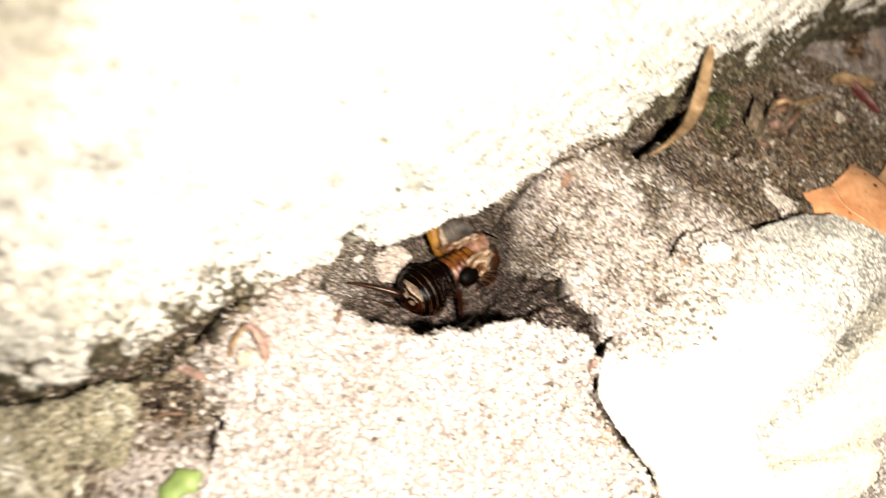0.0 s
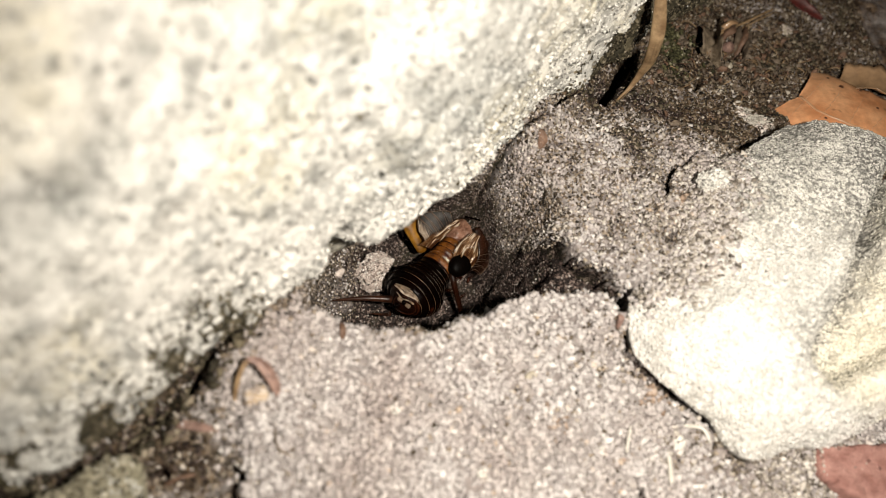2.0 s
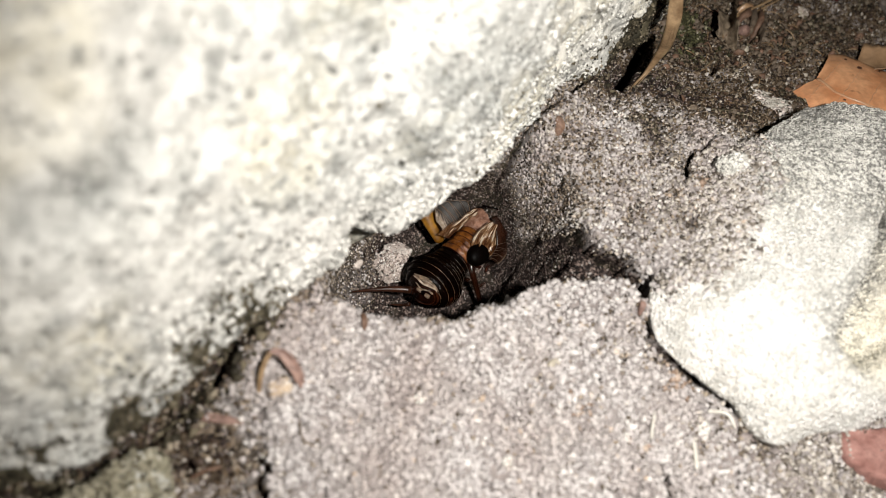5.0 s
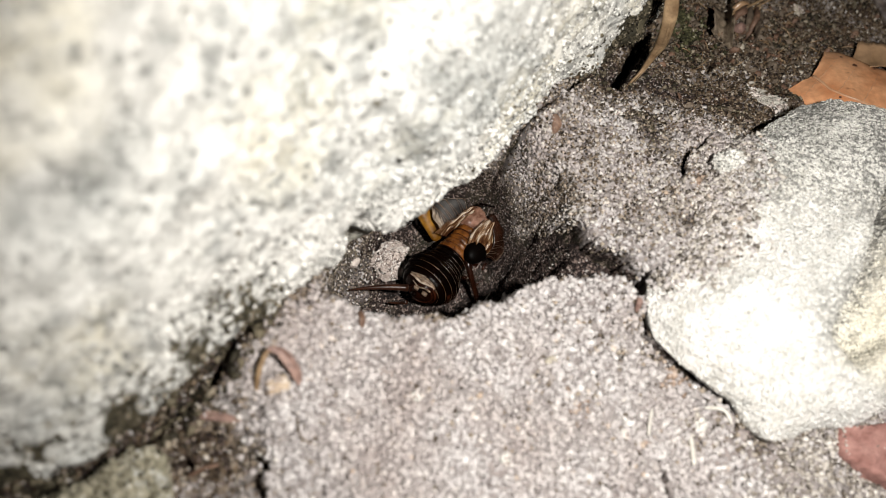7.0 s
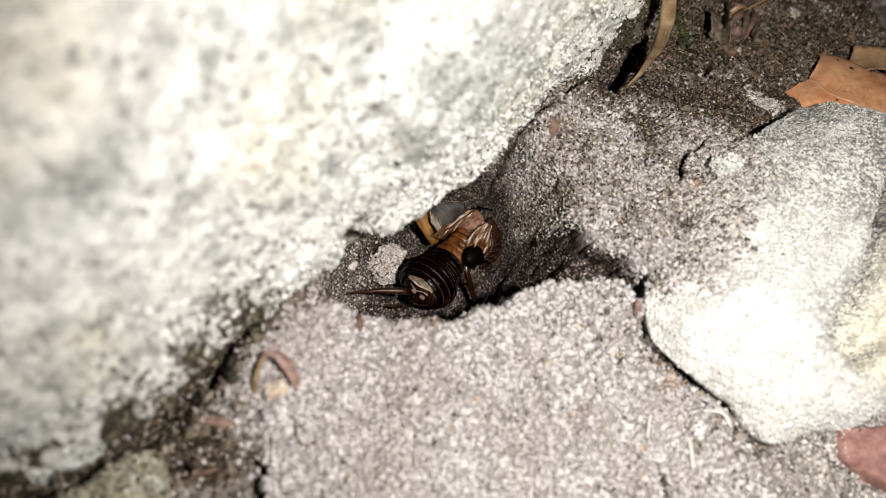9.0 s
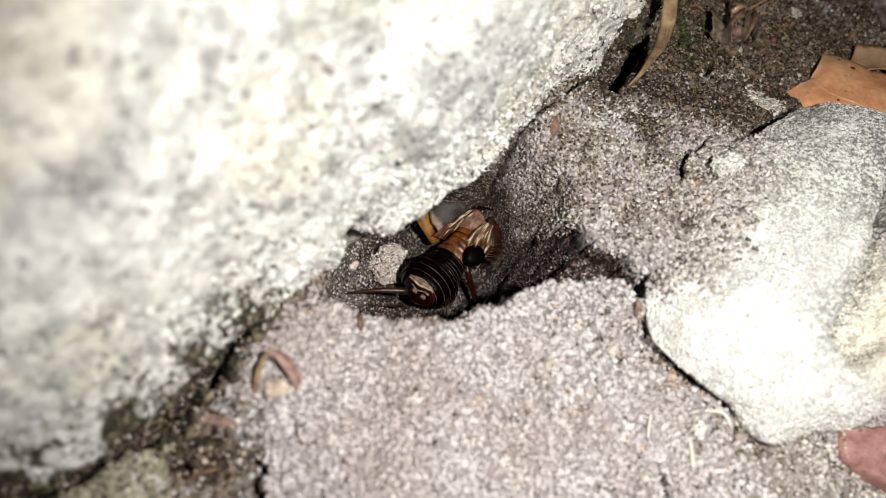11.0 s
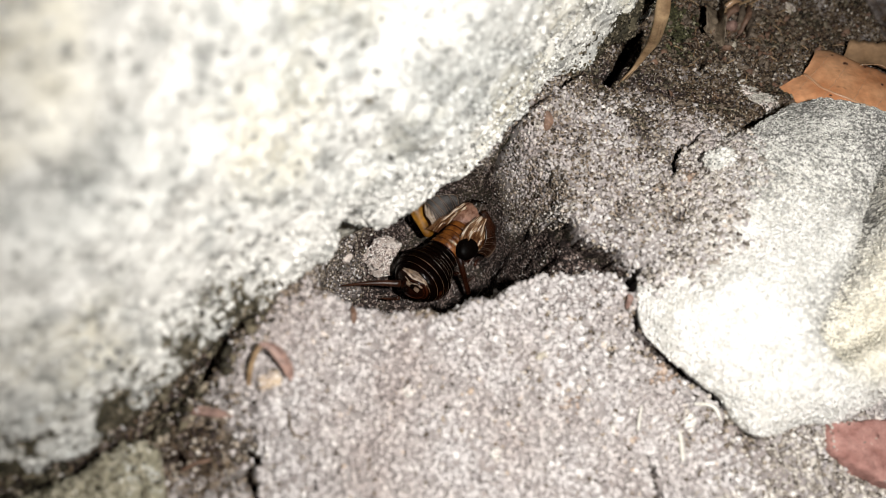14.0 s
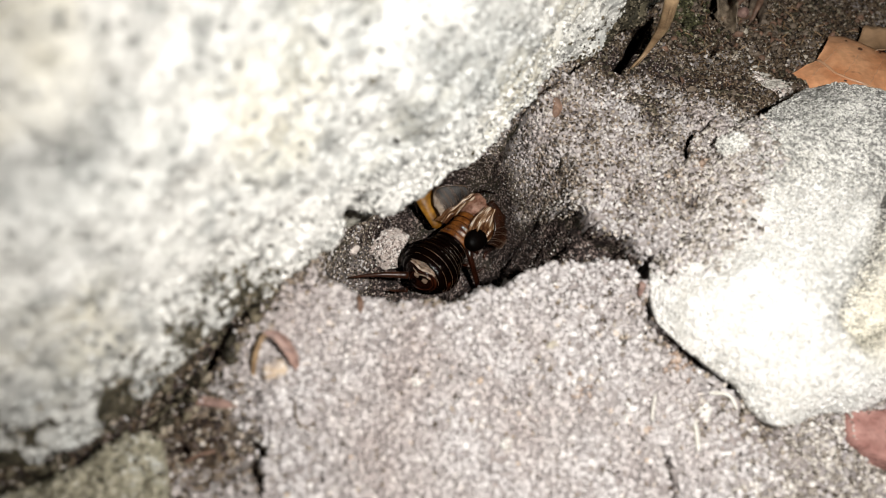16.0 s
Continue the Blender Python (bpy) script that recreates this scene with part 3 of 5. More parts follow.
def big_rock():
    """The tall white rock: a steep face that hangs over the hollow, a rounded top and a plain back."""
    ring = RIM + [(58.0, 95.0), (15.0, 122.0), (-45.0, 130.0), (-105.0, 110.0), (-130.0, 50.0), (-110.0, -15.0)]
    dense = rounded(ring, 4000)
    step = np.hypot(*(np.roll(dense, -1, 0) - dense).T)
    seen = (dense[:, 0] > -50) & (dense[:, 0] + dense[:, 1] > -78) & (dense[:, 0] < 45) & (dense[:, 1] < 50)
    weight = np.cumsum(step * np.where(seen, 1.0, 0.12))
    around = 560
    pick = np.interp(np.linspace(0, weight[-1], around, endpoint=False), weight, np.arange(len(dense))).astype(int)
    base = dense[pick]
    centre = np.array([-45.0, 48.0])
    tangent = np.roll(base, -3, 0) - np.roll(base, 3, 0)
    inward = np.stack([-tangent[:, 1], tangent[:, 0]], -1)
    inward /= np.linalg.norm(inward, axis=1)[:, None]
    inward *= np.sign((inward * (centre - base)).sum(1))[:, None]
    for _ in range(12):
        inward = (np.roll(inward, 1, 0) + inward + np.roll(inward, -1, 0)) / 3
    profile = np.array([(11, -22), (8.5, -16), (6.0, -10), (4.0, -5), (3.0, -0.6), (1.3, 1.0), (0.15, 2.2), (0.0, 4.0), (0.5, 7), (1.1, 11), (1.9, 16), (3.0, 22), (5.2, 28), (7.6, 35), (11, 42), (18, 49), (30, 55)], float)
    curve = rounded(profile, 190, closed=False)
    face = base[None] + curve[:, None, :1] * inward[None]
    face = np.concatenate([face, np.broadcast_to(curve[:, None, 1:], face.shape[:2] + (1,))], -1)
    last = face[-1]
    cap = []
    for k in np.linspace(0.08, 1, 14):
        xy = last[:, :2] * (1 - k) + centre * k
        cap.append(np.concatenate([xy, np.full((around, 1), 55 + 6 * np.sin(k * 1.57))], -1))
    face[..., 2] -= 3.2 * smooth(face[..., 0], 5, 12) * smooth(-face[..., 2], -14, 2)
    p = np.concatenate([face, np.array(cap)])
    flat = p.reshape(-1, 3)
    bulge = 0.5 * fbm(flat, 16, 2) + 0.5 * fbm(flat + 50, 5, 3) + 0.35 * fbm(flat + 9, 2.0, 3)
    lip = np.exp(-((flat[:, 2] - 2) / 4.5) ** 2) * smooth(flat[:, 0], -14, -8)
    bulge = bulge + 0.45 * lip * fbm(flat + 60, 3.2, 2)
    front = (flat[:, 0] > -45) & (flat[:, 0] < 45) & (flat[:, 1] < 52) & (flat[:, 1] > -34) & (flat[:, 2] < 50)
    bulge[front] += (0.12 + 0.5 * lip[front]) * (worley(flat[front], 2.6, 1) - 0.85) + 0.13 * (worley(flat[front], 1.1, 4) - 0.7)
    # a dark notch under the lip
    bulge -= 2.4 * np.exp(-(np.hypot(flat[:, 0] + 9.2, flat[:, 1] + 1.2) / 0.9) ** 2) * smooth(-flat[:, 2], -7.5, -5.0)
    out = normals_of(p)
    out *= np.sign((out[120, 0, :2] * -inward[0]).sum())
    flat = flat + out.reshape(-1, 3) * bulge[:, None]
    rock = piece("rock", flat, grid_faces(len(p), around, True), ROCK)
    dirt = dirt_on(flat)
    rock.data.attributes.new("dirt", "FLOAT", "POINT").data.foreach_set("value", dirt.astype(np.float32))
    tagged(rock, "large white crystalline rock with a steep grainy face over a hollow", "rock")
    # loose-looking granules that stand proud along its lower face
    rng = np.random.RandomState(5)
    count = 62000
    rows, cols = rng.uniform(50, 176, count), rng.uniform(0, around, count)
    i, j = rows.astype(int), cols.astype(int)
    spots = flat.reshape(p.shape)
    u, v = (rows - i)[:, None], (cols - j)[:, None]
    spots = (spots[i, j] * (1 - u) + spots[i + 1, j] * u) * (1 - v) + (spots[i, (j + 1) % around] * (1 - u) + spots[i + 1, (j + 1) % around] * u) * v
    keep = (spots[:, 0] > -40) & (spots[:, 0] < 40) & (spots[:, 1] < 44) & (spots[:, 1] > -30)
    keep &= value_noise(spots / 1.7) + 0.5 * rng.randn(count) > -0.35
    spots = spots[keep]
    dirty = dirt_on(spots) + 0.2 * rng.randn(len(spots)) > 0.5
    verts, faces = grains(spots[dirty], 0.2, 0.6, 6)
    tagged(piece("earth_crust", verts, faces, HUMUS_GRAIN, rock, "clinging dark earth crumbs"), kind="stuff")
    verts, faces = grains(spots[~dirty], 0.15, (0.68 - 0.26 * smooth(spots[~dirty, 0], 8, 22))[:, None, None], 8)
    tagged(piece("granule_crust", verts, faces, ROCK_GRAIN, rock, "sugary crust of white quartz granules"), kind="stuff")
    return rock


def grains(places, small, large, seed, skew=2.2):
    """Many little uneven eight-sided grains at places; skew: how far small ones outnumber large ones."""
    rng = np.random.RandomState(seed)
    n = len(places)
    base = np.array([(1, 0, 0), (-1, 0, 0), (0, 1, 0), (0, -1, 0), (0, 0, 1), (0, 0, -1)], float)
    tris = np.array([(0, 2, 4), (2, 1, 4), (1, 3, 4), (3, 0, 4), (2, 0, 5), (1, 2, 5), (3, 1, 5), (0, 3, 5)])
    size = small + (large - small) * rng.rand(n, 1, 1) ** skew
    shape = base[None] * (0.6 + 0.6 * rng.rand(n, 6, 1)) + 0.25 * rng.randn(n, 6, 3)
    q = rng.randn(n, 4)
    q /= np.linalg.norm(q, axis=1)[:, None]
    w, x, y, z = q.T
    turn = np.stack([1 - 2 * (y * y + z * z), 2 * (x * y - z * w), 2 * (x * z + y * w), 2 * (x * y + z * w), 1 - 2 * (x * x + z * z), 2 * (y * z - x * w),
                     2 * (x * z - y * w), 2 * (y * z + x * w), 1 - 2 * (x * x + y * y)], -1).reshape(n, 3, 3)
    verts = np.einsum("nij,nkj->nki", turn, shape) * size / 2 * 1.25 + np.asarray(places)[:, None]
    faces = tris[None] + 6 * np.arange(n)[:, None, None]
    return verts.reshape(-1, 3), faces.reshape(-1, 3)


def crusted(ob, verts, faces, count, small, large, material, label):
    """Grains stuck all over a stone."""
    rng = np.random.RandomState(count)
    verts, faces = np.asarray(verts), np.asarray(faces)
    corner = verts[faces[rng.randint(0, len(faces), count)]]
    share = rng.dirichlet((1, 1, 1, 1), count)
    crust = piece("granule_crust", *grains((corner * share[..., None]).sum(1), small, large, 2), material, ob, label)
    return tagged(crust, kind="stuff")


# sand drifted over the low rock's western flank
SAND_COVER = [(19.9, -2.4), (22.2, -3.3), (24.9, -2.8), (28.1, -0.2), (30.4, 3.7), (32.7, 8.6), (33.7, 13.5), (33.8, 17.7), (33.0, 24.0), (18.0, 10.0), (16.0, -1.0)]


def wear_and_shade_at(p):
    """Low rock: southern end washed clean, northern end weathered, shade painted along the groove."""
    # shade of the groove's falling side, put into the colour as grey specks
    seam = np.exp(-((line_distance(p[:, 0], p[:, 1], EAST_FACE[:5]) + 0.8 * fbm(p + 3, 4, 3)) / 3.0) ** 2)
    east = smooth(inside_distance(p[:, 0], p[:, 1], EAST_FACE) + 0.8 * fbm(p + 11, 3, 3), 0.3, 2.5)
    return np.maximum(0.85 * east, (1 - 0.75 * seam) * (1 - 0.72 * smooth(p[:, 1] - 0.35 * (p[:, 0] - 34) + 2.5 * fbm(p + 35, 9, 3), -1.0, 11.0)))


EAST_FACE = [(58.0, 22.0), (49.7, 11.3), (46.2, 5.8), (41.9, -1.5), (36.8, -8.3), (38.6, -10.8), (49.3, -4.9), (80.0, 10.0)]


# its yellowish cream face, from the seam down to the sand
CREAM_FACE = [(58.0, 22.0), (49.7, 11.3), (46.2, 5.8), (41.9, -1.5), (36.8, -8.3), (34.5, -12.0), (42.0, -15.0), (56.0, -11.0), (80.0, -5.0)]


def cream_at(p):
    return smooth(inside_distance(p[:, 0], p[:, 1], CREAM_FACE) + 0.9 * fbm(p + 51, 3.5, 3), -0.3, 3.0).astype(np.float32)


def pressed_pebble(top):
    """The flat pebble pressed into the sand on the low rock."""
    shape = lump((3.4, 3.0, 1.3), 5, 0.28, 26, 40, 0.06)
    flat = piece("pebble", *shape, PALE_PEBBLE)
    flat.matrix_world = pose(30.4 * MM, 11.1 * MM, (top + 0.05) * MM, -4, -8, 30)
    crusted(flat, *shape, 700, 0.2, 0.5, ROCK_GRAIN, "whitish grains")
    tagged(flat, "flat whitish pebble pressed into sand on a rock", "pebble")


def low_rock():
    """The low pale rock in the sand, with a sharp undercut edge and a long groove across its top."""
    ring = LOW_EDGE + [(37, -15.9), (40.8, -14.9), (46.2, -12.8), (51.0, -10.2), (53.4, -5.2), (56.0, -0.8), (61.0, 6.0), (60.0, 18.0), (54.9, 22.9), (48.4, 23.6), (42.0, 21.4), (36.0, 17.6), (30.8, 15.0), (27.4, 10.2), (25.2, 5.0), (22.8, 0.4)]
    around = 600
    base = rounded(ring, around)
    centre = np.array([42.0, 4.0])
    rows = []
    for k, z in [(0.25, -9.0), (0.14, -5.0), (0.075, -2.6), (0.03, -0.9)]:
        rows.append(np.concatenate([base + (centre - base) * k, np.full((around, 1), z)], -1))
    for k in np.linspace(0, 1, 140) ** 1.2:
        xy = base + (centre - base) * k
        x, y = xy.T
        far = np.hypot(*(base - xy).T)
        south = smooth(-(y - 0.55 * (x - 24)), 2.5, 8)
        crown = 6.0 + 1.6 * south - 2.0 * smooth(x, 50, 62) - 1.5 * smooth(y, 14, 24)
        z = 1.0 - 0.4 * south + (crown - 1.0 + 0.4 * south) * (1 - np.exp(-far / (3.4 - 1.3 * south)))
        groove = inside_distance(x, y, EAST_FACE)
        z = z - 4.6 * smooth(groove, -2.2, 0.9) + 2.6 * smooth(groove, 1.0, 7.0)
        z = z + smooth(groove, 0.3, 3.0) * 0.30 * np.clip((x + y - 36) / 1.41, -2, 12)
        z = z - 0.8 * np.exp(-(line_distance(x, y, [(58.0, 22.0), (49.9, 11.5), (46.4, 5.8), (42.0, -1.8), (36.2, -9.3)]) / 1.0) ** 2)
        rows.append(np.stack([x, y, z], -1))
    p = np.array(rows)
    flat = p.reshape(-1, 3)
    out = normals_of(p)
    out *= np.sign(out[95, 0, 2])
    flat = flat + out.reshape(-1, 3) * (0.45 * fbm(flat, 7, 3) + 0.14 * fbm(flat + 4, 1.7, 3) + 0.16 * worley(flat, 1.1) + 0.10 * worley(flat, 0.6, 2))[:, None]
    rock = piece("rock", flat, grid_faces(len(p), around, True), LOW_ROCK)
    cover = 0.5 + inside_distance(flat[:, 0], flat[:, 1], SAND_COVER) / 4.5
    rock.data.attributes.new("wear_and_shade", "FLOAT", "POINT").data.foreach_set("value", wear_and_shade_at(flat).astype(np.float32))
    rock.data.attributes.new("east", "FLOAT", "POINT").data.foreach_set("value", cream_at(flat))
    rock.data.attributes.new("sand", "FLOAT", "POINT").data.foreach_set("value", cover.astype(np.float32))
    rng = np.random.RandomState(9)
    count = 62000
    rows, cols = rng.uniform(4, len(p) - 1, count), rng.uniform(0, around, count)
    i, j = rows.astype(int), cols.astype(int)
    u, v = (rows - i)[:, None], (cols - j)[:, None]
    spots = flat.reshape(p.shape)
    i2 = np.minimum(i + 1, len(p) - 1)
    spots = (spots[i, j] * (1 - u) + spots[i2, j] * u) * (1 - v) + (spots[i, (j + 1) % around] * (1 - u) + spots[i2, (j + 1) % around] * u) * v
    far = np.hypot(spots[:, 0] - centre[0], spots[:, 1] - centre[1])
    spots = spots[rng.rand(count) < np.clip(far / 13, 0.05, 1)]
    # sand that lies on its flank, then the rock's own fine crust
    sandy = inside_distance(spots[:, 0], spots[:, 1], SAND_COVER) + 1.1 * rng.randn(len(spots)) + 1.6 * value_noise(spots / 1.8) > 0
    tanned = sandy & (rng.rand(len(spots)) < 0.55)
    for some, material, label in ((sandy & ~tanned, GRAIN, "pale grey sand grains"), (tanned, TAN_GRAIN, "tan and dark sand grains")):
        verts, faces = grains(spots[some], 0.28, 0.7, 4, 1.5)
        tagged(piece("sand_dusting", verts, faces, material, rock, label), kind="stuff")
    verts, faces = grains(spots[~sandy], 0.12, 0.36, 5)
    crust = piece("granule_crust", verts, faces, LOW_ROCK_GRAIN, rock, "fine pale granules")
    crust.data.attributes.new("wear_and_shade", "FLOAT", "POINT").data.foreach_set("value", wear_and_shade_at(verts).astype(np.float32))
    crust.data.attributes.new("east", "FLOAT", "POINT").data.foreach_set("value", cream_at(verts))
    tagged(crust, kind="stuff")
    top = flat[np.hypot(flat[:, 0] - 30.4, flat[:, 1] - 11.1) < 1.0][:, 2].mean()
    pressed_pebble(float(top))
    return tagged(rock, "low pale greenish-white rock half sunk in sand", "rock")


big_rock()
low_rock()


# ------------------------------------------------------------------ the cricket
CHITIN = plain_material("dark_chitin", (0.0006, 0.0004, 0.0003), (0.0030, 0.0008, 0.0004), 2.6, 0.13, 0.22, 0.13)
RUSSET = plain_material("russet_chitin", (0.008, 0.0022, 0.0012), (0.048, 0.011, 0.004), 1.2, 0.16, 0.05, 0.6)
CERCUS_BROWN = plain_material("brown_feeler", (0.012, 0.004, 0.002), (0.055, 0.019, 0.009), 1.0, 0.3, 0.08, 0.45)
DARK_RUSSET = plain_material("dark_russet_chitin", (0.002, 0.0008, 0.0005), (0.013, 0.0034, 0.0015), 1.0, 0.15, 0.12, 0.35)
AMBER = plain_material("amber_chitin", (0.050, 0.014, 0.003), (0.25, 0.088, 0.017), 1.4, 0.12, 0.14, 0.6)
NECK = plain_material("pinkish_neck", (0.10, 0.035, 0.018), (0.40, 0.22, 0.15), 0.9, 0.2, 0.5, 0.55)
PALE_AMBER = plain_material("pale_amber", (0.22, 0.11, 0.04), (0.52, 0.36, 0.20), 0.6, 0.25, 0.08, 0.5)
OCHRE = plain_material("ochre_chitin", (0.11, 0.042, 0.004), (0.40, 0.19, 0.022), 1.8, 0.32, 0.05, 0.5)
TAN_RIM = plain_material("tan_rim", (0.06, 0.034, 0.018), (0.17, 0.10, 0.055), 1.2, 0.35, 0.03, 0.5)
RIM_DARK = plain_material("dark_rim", (0.025, 0.016, 0.010), (0.11, 0.075, 0.05), 0.8, 0.3, 0.03, 0.5)
MATT = plain_material("matt_black_chitin", (0.0006, 0.0005, 0.0004), (0.0020, 0.001, 0.0007), 1.5, 0.42, 0.05, 0.03)
SHIN = plain_material("dark_glossy_shin", (0.005, 0.0016, 0.001), (0.026, 0.007, 0.003), 1.0, 0.1, 0.04, 0.7)
VENT = plain_material("vent_plate", (0.012, 0.006, 0.004), (0.30, 0.21, 0.145), 0.7, 0.22, 0.25, 0.5)
TAIL_TAN = plain_material("pale_tail_band", (0.08, 0.055, 0.035), (0.36, 0.285, 0.21), 0.5, 0.35, 0.1, 0.4)
MEMBRANE = plain_material("pale_membrane", (0.16, 0.10, 0.06), (0.60, 0.50, 0.40), 0.5, 0.35, 0.1, 0.5)


def wing_material():
    n = Nodes("grey_wing")
    color = n.ramp(n.noise(900, 3), (0.35, (0.018, 0.016, 0.015)), (0.65, (0.065, 0.058, 0.053)))
    n.bsdf.inputs["Alpha"].default_value = 0.72
    n.bump(n.noise(2600, 3), 0.5, 0.06)
    return n.set(color, 0.55, specular=0.25)


def fold_material():
    """Crumpled clear wing skin: cream streaks over amber."""
    n = Nodes("folded_wing_skin")
    streak = n.ramp(n.attribute("streak"), (0.26, (0.05, 0.017, 0.006)), (0.46, (0.17, 0.08, 0.032)), (0.64, (0.27, 0.165, 0.09)), (0.92, (0.64, 0.54, 0.43)))
    n.bsdf.inputs["Alpha"].default_value = 0.62
    n.bump(n.noise(1500, 2), 0.3, 0.08)
    return n.set(streak, 0.22, specular=0.6)


FOLDED = fold_material()
WING = wing_material()
HOME = pose(-0.2, 1.7, -20.5, 0, 0, 53.0)


def local(*spots):
    """Places of the plan in the cricket's own space."""
    return [tuple(HOME.inverted() @ Vector(p)) for p in spots]


def shell(stations, sides=28, low=0.85, start=0.0, stop=360.0, spine=None):
    """A skin round the body: rows of (along, half width, centre height); part of the turn only where start and stop say so."""
    whole = stop - start >= 360
    a = np.radians(np.linspace(start, stop, sides, endpoint=not whole))
    rows = [np.stack([np.full(sides, s), r * np.cos(a), h + low * r * np.sin(a)], -1) for s, r, h in stations]
    return np.concatenate(rows), grid_faces(len(stations), sides, whole)


def bent(shape):
    """The hind body with its tail raised."""
    verts = np.array(shape[0], float)
    turn = np.radians(20) * np.clip((6.4 - verts[:, 0]) / 3.0, 0, 1)
    x, y = verts[:, 0] - 6.4, verts[:, 2] - 3.6
    out = verts.copy()
    out[:, 0] = 6.4 + x * np.cos(turn) + y * np.sin(turn) * 0.8
    out[:, 2] = 3.6 - x * np.sin(turn) * 0.9 + y * np.cos(turn)
    return out, shape[1]


def body_width(s):
    return float(np.interp(s, [-0.6, 0.0, 0.8, 1.8, 3.0, 4.2, 5.4, 6.4, 7.4, 10.5, 12.5], [0.5, 1.7, 2.7, 3.25, 3.4, 3.0, 2.6, 2.3, 2.15, 2.1, 2.2]))


def body_height(s):
    return float(np.interp(s, [-0.6, 2, 5, 9, 14], [3.5, 3.7, 3.9, 4.0, 4.3]))


def tail_section(c):
    """The tail cone's half width and centre height at c along the body."""
    at = [-0.75, -0.62, -0.3, 0.1, 0.5, 0.9]
    return float(np.interp(c, at, [0.12, 0.6, 1.15, 1.75, 2.2, 2.4])), float(np.interp(c, at, [3.2, 3.3, 3.4, 3.55, 3.65, 3.7]))


def on_tail(along, turn, lift=0.0):
    """Points on the tail cone's skin, from places along the body and turns in degrees from its near side over the top."""
    along = np.broadcast_to(np.asarray(along, float), np.shape(turn))
    sections = np.array([tail_section(c) for c in along])
    r, a = sections[:, 0] + lift, np.radians(turn)
    return np.stack([along, r * np.cos(a), sections[:, 1] + 0.85 * r * np.sin(a)], -1)


def build_cricket():
    cricket = new("cricket")
    cricket.matrix_world = Matrix.LocRotScale(HOME.translation * MM, HOME.to_quaternion(), None)
    tagged(cricket, "dark brown field cricket with raised wings in a sandy hollow", "cricket")
    # overlapping plates of the abdomen, each with a thin pale hind rim
    edges = [0.5, 1.2, 2.0, 2.85, 3.75, 4.65, 5.5, 6.3, 7.05, 7.75]
    for n in range(9):
        a, b = edges[n], edges[n + 1]
        rows = []
        for k in np.linspace(0, 1, 9):
            s = a + (b + 0.35 - a) * k
            rows.append((s, body_width(s) * (1.035 - 0.075 * k), body_height(s)))
        rows = [(a + 0.10, body_width(a) * 0.93, body_height(a))] + rows
        plate = piece("abdomen_plate", *bent(shell(rows, 40)), CHITIN, cricket)
        turn = np.radians(np.linspace(45 if n < 3 else 92, 198, 34))
        r, h = body_width(a) * 1.04, body_height(a)
        ring = np.stack([np.full(34, a - 0.02), r * np.cos(turn), h + 0.85 * r * np.sin(turn)], -1)
        piece("hind_rim", *bent(tube(ring, (0.034 if n > 2 else 0.042) * np.sin(np.linspace(0.05, np.pi - 0.05, 34)) ** 0.5 * np.clip(0.75 + 0.8 * value_noise(np.stack([0.35 * np.arange(34) + 5.3 * n, 0 * turn, 0 * turn], -1)), 0.25, 1.4), 6)), TAN_RIM if n < 3 else RIM_DARK, plate, "thin tan hind rim")
        if 0 < n < 5:
            rows = [(a + 0.12 + (b - a - 0.2) * k, body_width(a + (b - a) * k) * (1.075 - 0.075 * k), body_height(a)) for k in np.linspace(0, 1, 5)]
            piece("side_plate", *bent(shell(rows, 14, 0.85, 160, 225)), RUSSET, plate, "glossy red-brown side plate")
    # the blunt tail: a brown cone, a tan plate folded over its top with cream creases, a ring round the vent
    tail = piece("tail_cone", *bent(shell([(c, *tail_section(c)) for c in (-0.75, -0.7, -0.62, -0.45, -0.3, -0.1, 0.1, 0.3, 0.5, 0.7, 0.9)], 36)), DARK_RUSSET, cricket, "reddish-brown blunt tail")
    turn = np.linspace(28, 152, 30)
    hem = 0.06 + 0.42 * (np.abs(turn - 84) / 60) ** 1.3
    plate = np.array([on_tail(low + (0.92 - low) * k, turn, 0.05 + 0.12 * math.sin(math.pi * k)) for k, low in ((k, hem) for k in np.linspace(0, 1, 8))])
    piece("vent_plate", *bent((plate.reshape(-1, 3), grid_faces(8, 30))), VENT, tail, "tan folded plate over the vent")
    for start, stop, dip, rise, wide, material in ((32, 128, 0.04, 0.40, 0.18, MEMBRANE), (44, 118, -0.30, 0.28, 0.13, TAIL_TAN), (22, 96, 0.50, 0.22, 0.09, TAIL_TAN), (70, 150, 0.44, -0.20, 0.08, TAIL_TAN)):
        turn = np.linspace(start, stop, 26)
        k = np.linspace(-1, 1, 26)
        line = on_tail(dip + rise * np.abs(k) ** 1.3, turn, 0.13)
        piece("pale_crease", *bent(tube(line, wide * np.interp(np.abs(k), [0, 0.35, 0.8, 1], [0.75, 1.0, 0.5, 0.1]), 7, 0.6, 0.03)), material, tail, "cream crease")
    turn = np.linspace(-40, 320, 40)
    ring = on_tail(-0.22 + 0.34 * np.sin(np.radians(turn - 60)), turn, 0.05)
    piece("tail_ring", *bent(tube(ring, 0.07, 7)), RUSSET, tail, "red-brown ring")
    turn = np.linspace(100, 215, 24)
    piece("side_fold", *bent(tube(on_tail(0.34 + 0 * turn, turn, 0.05), 0.16 * np.sin(np.linspace(0.2, np.pi - 0.1, 24)), 8)), RUSSET, tail, "red-brown fold")
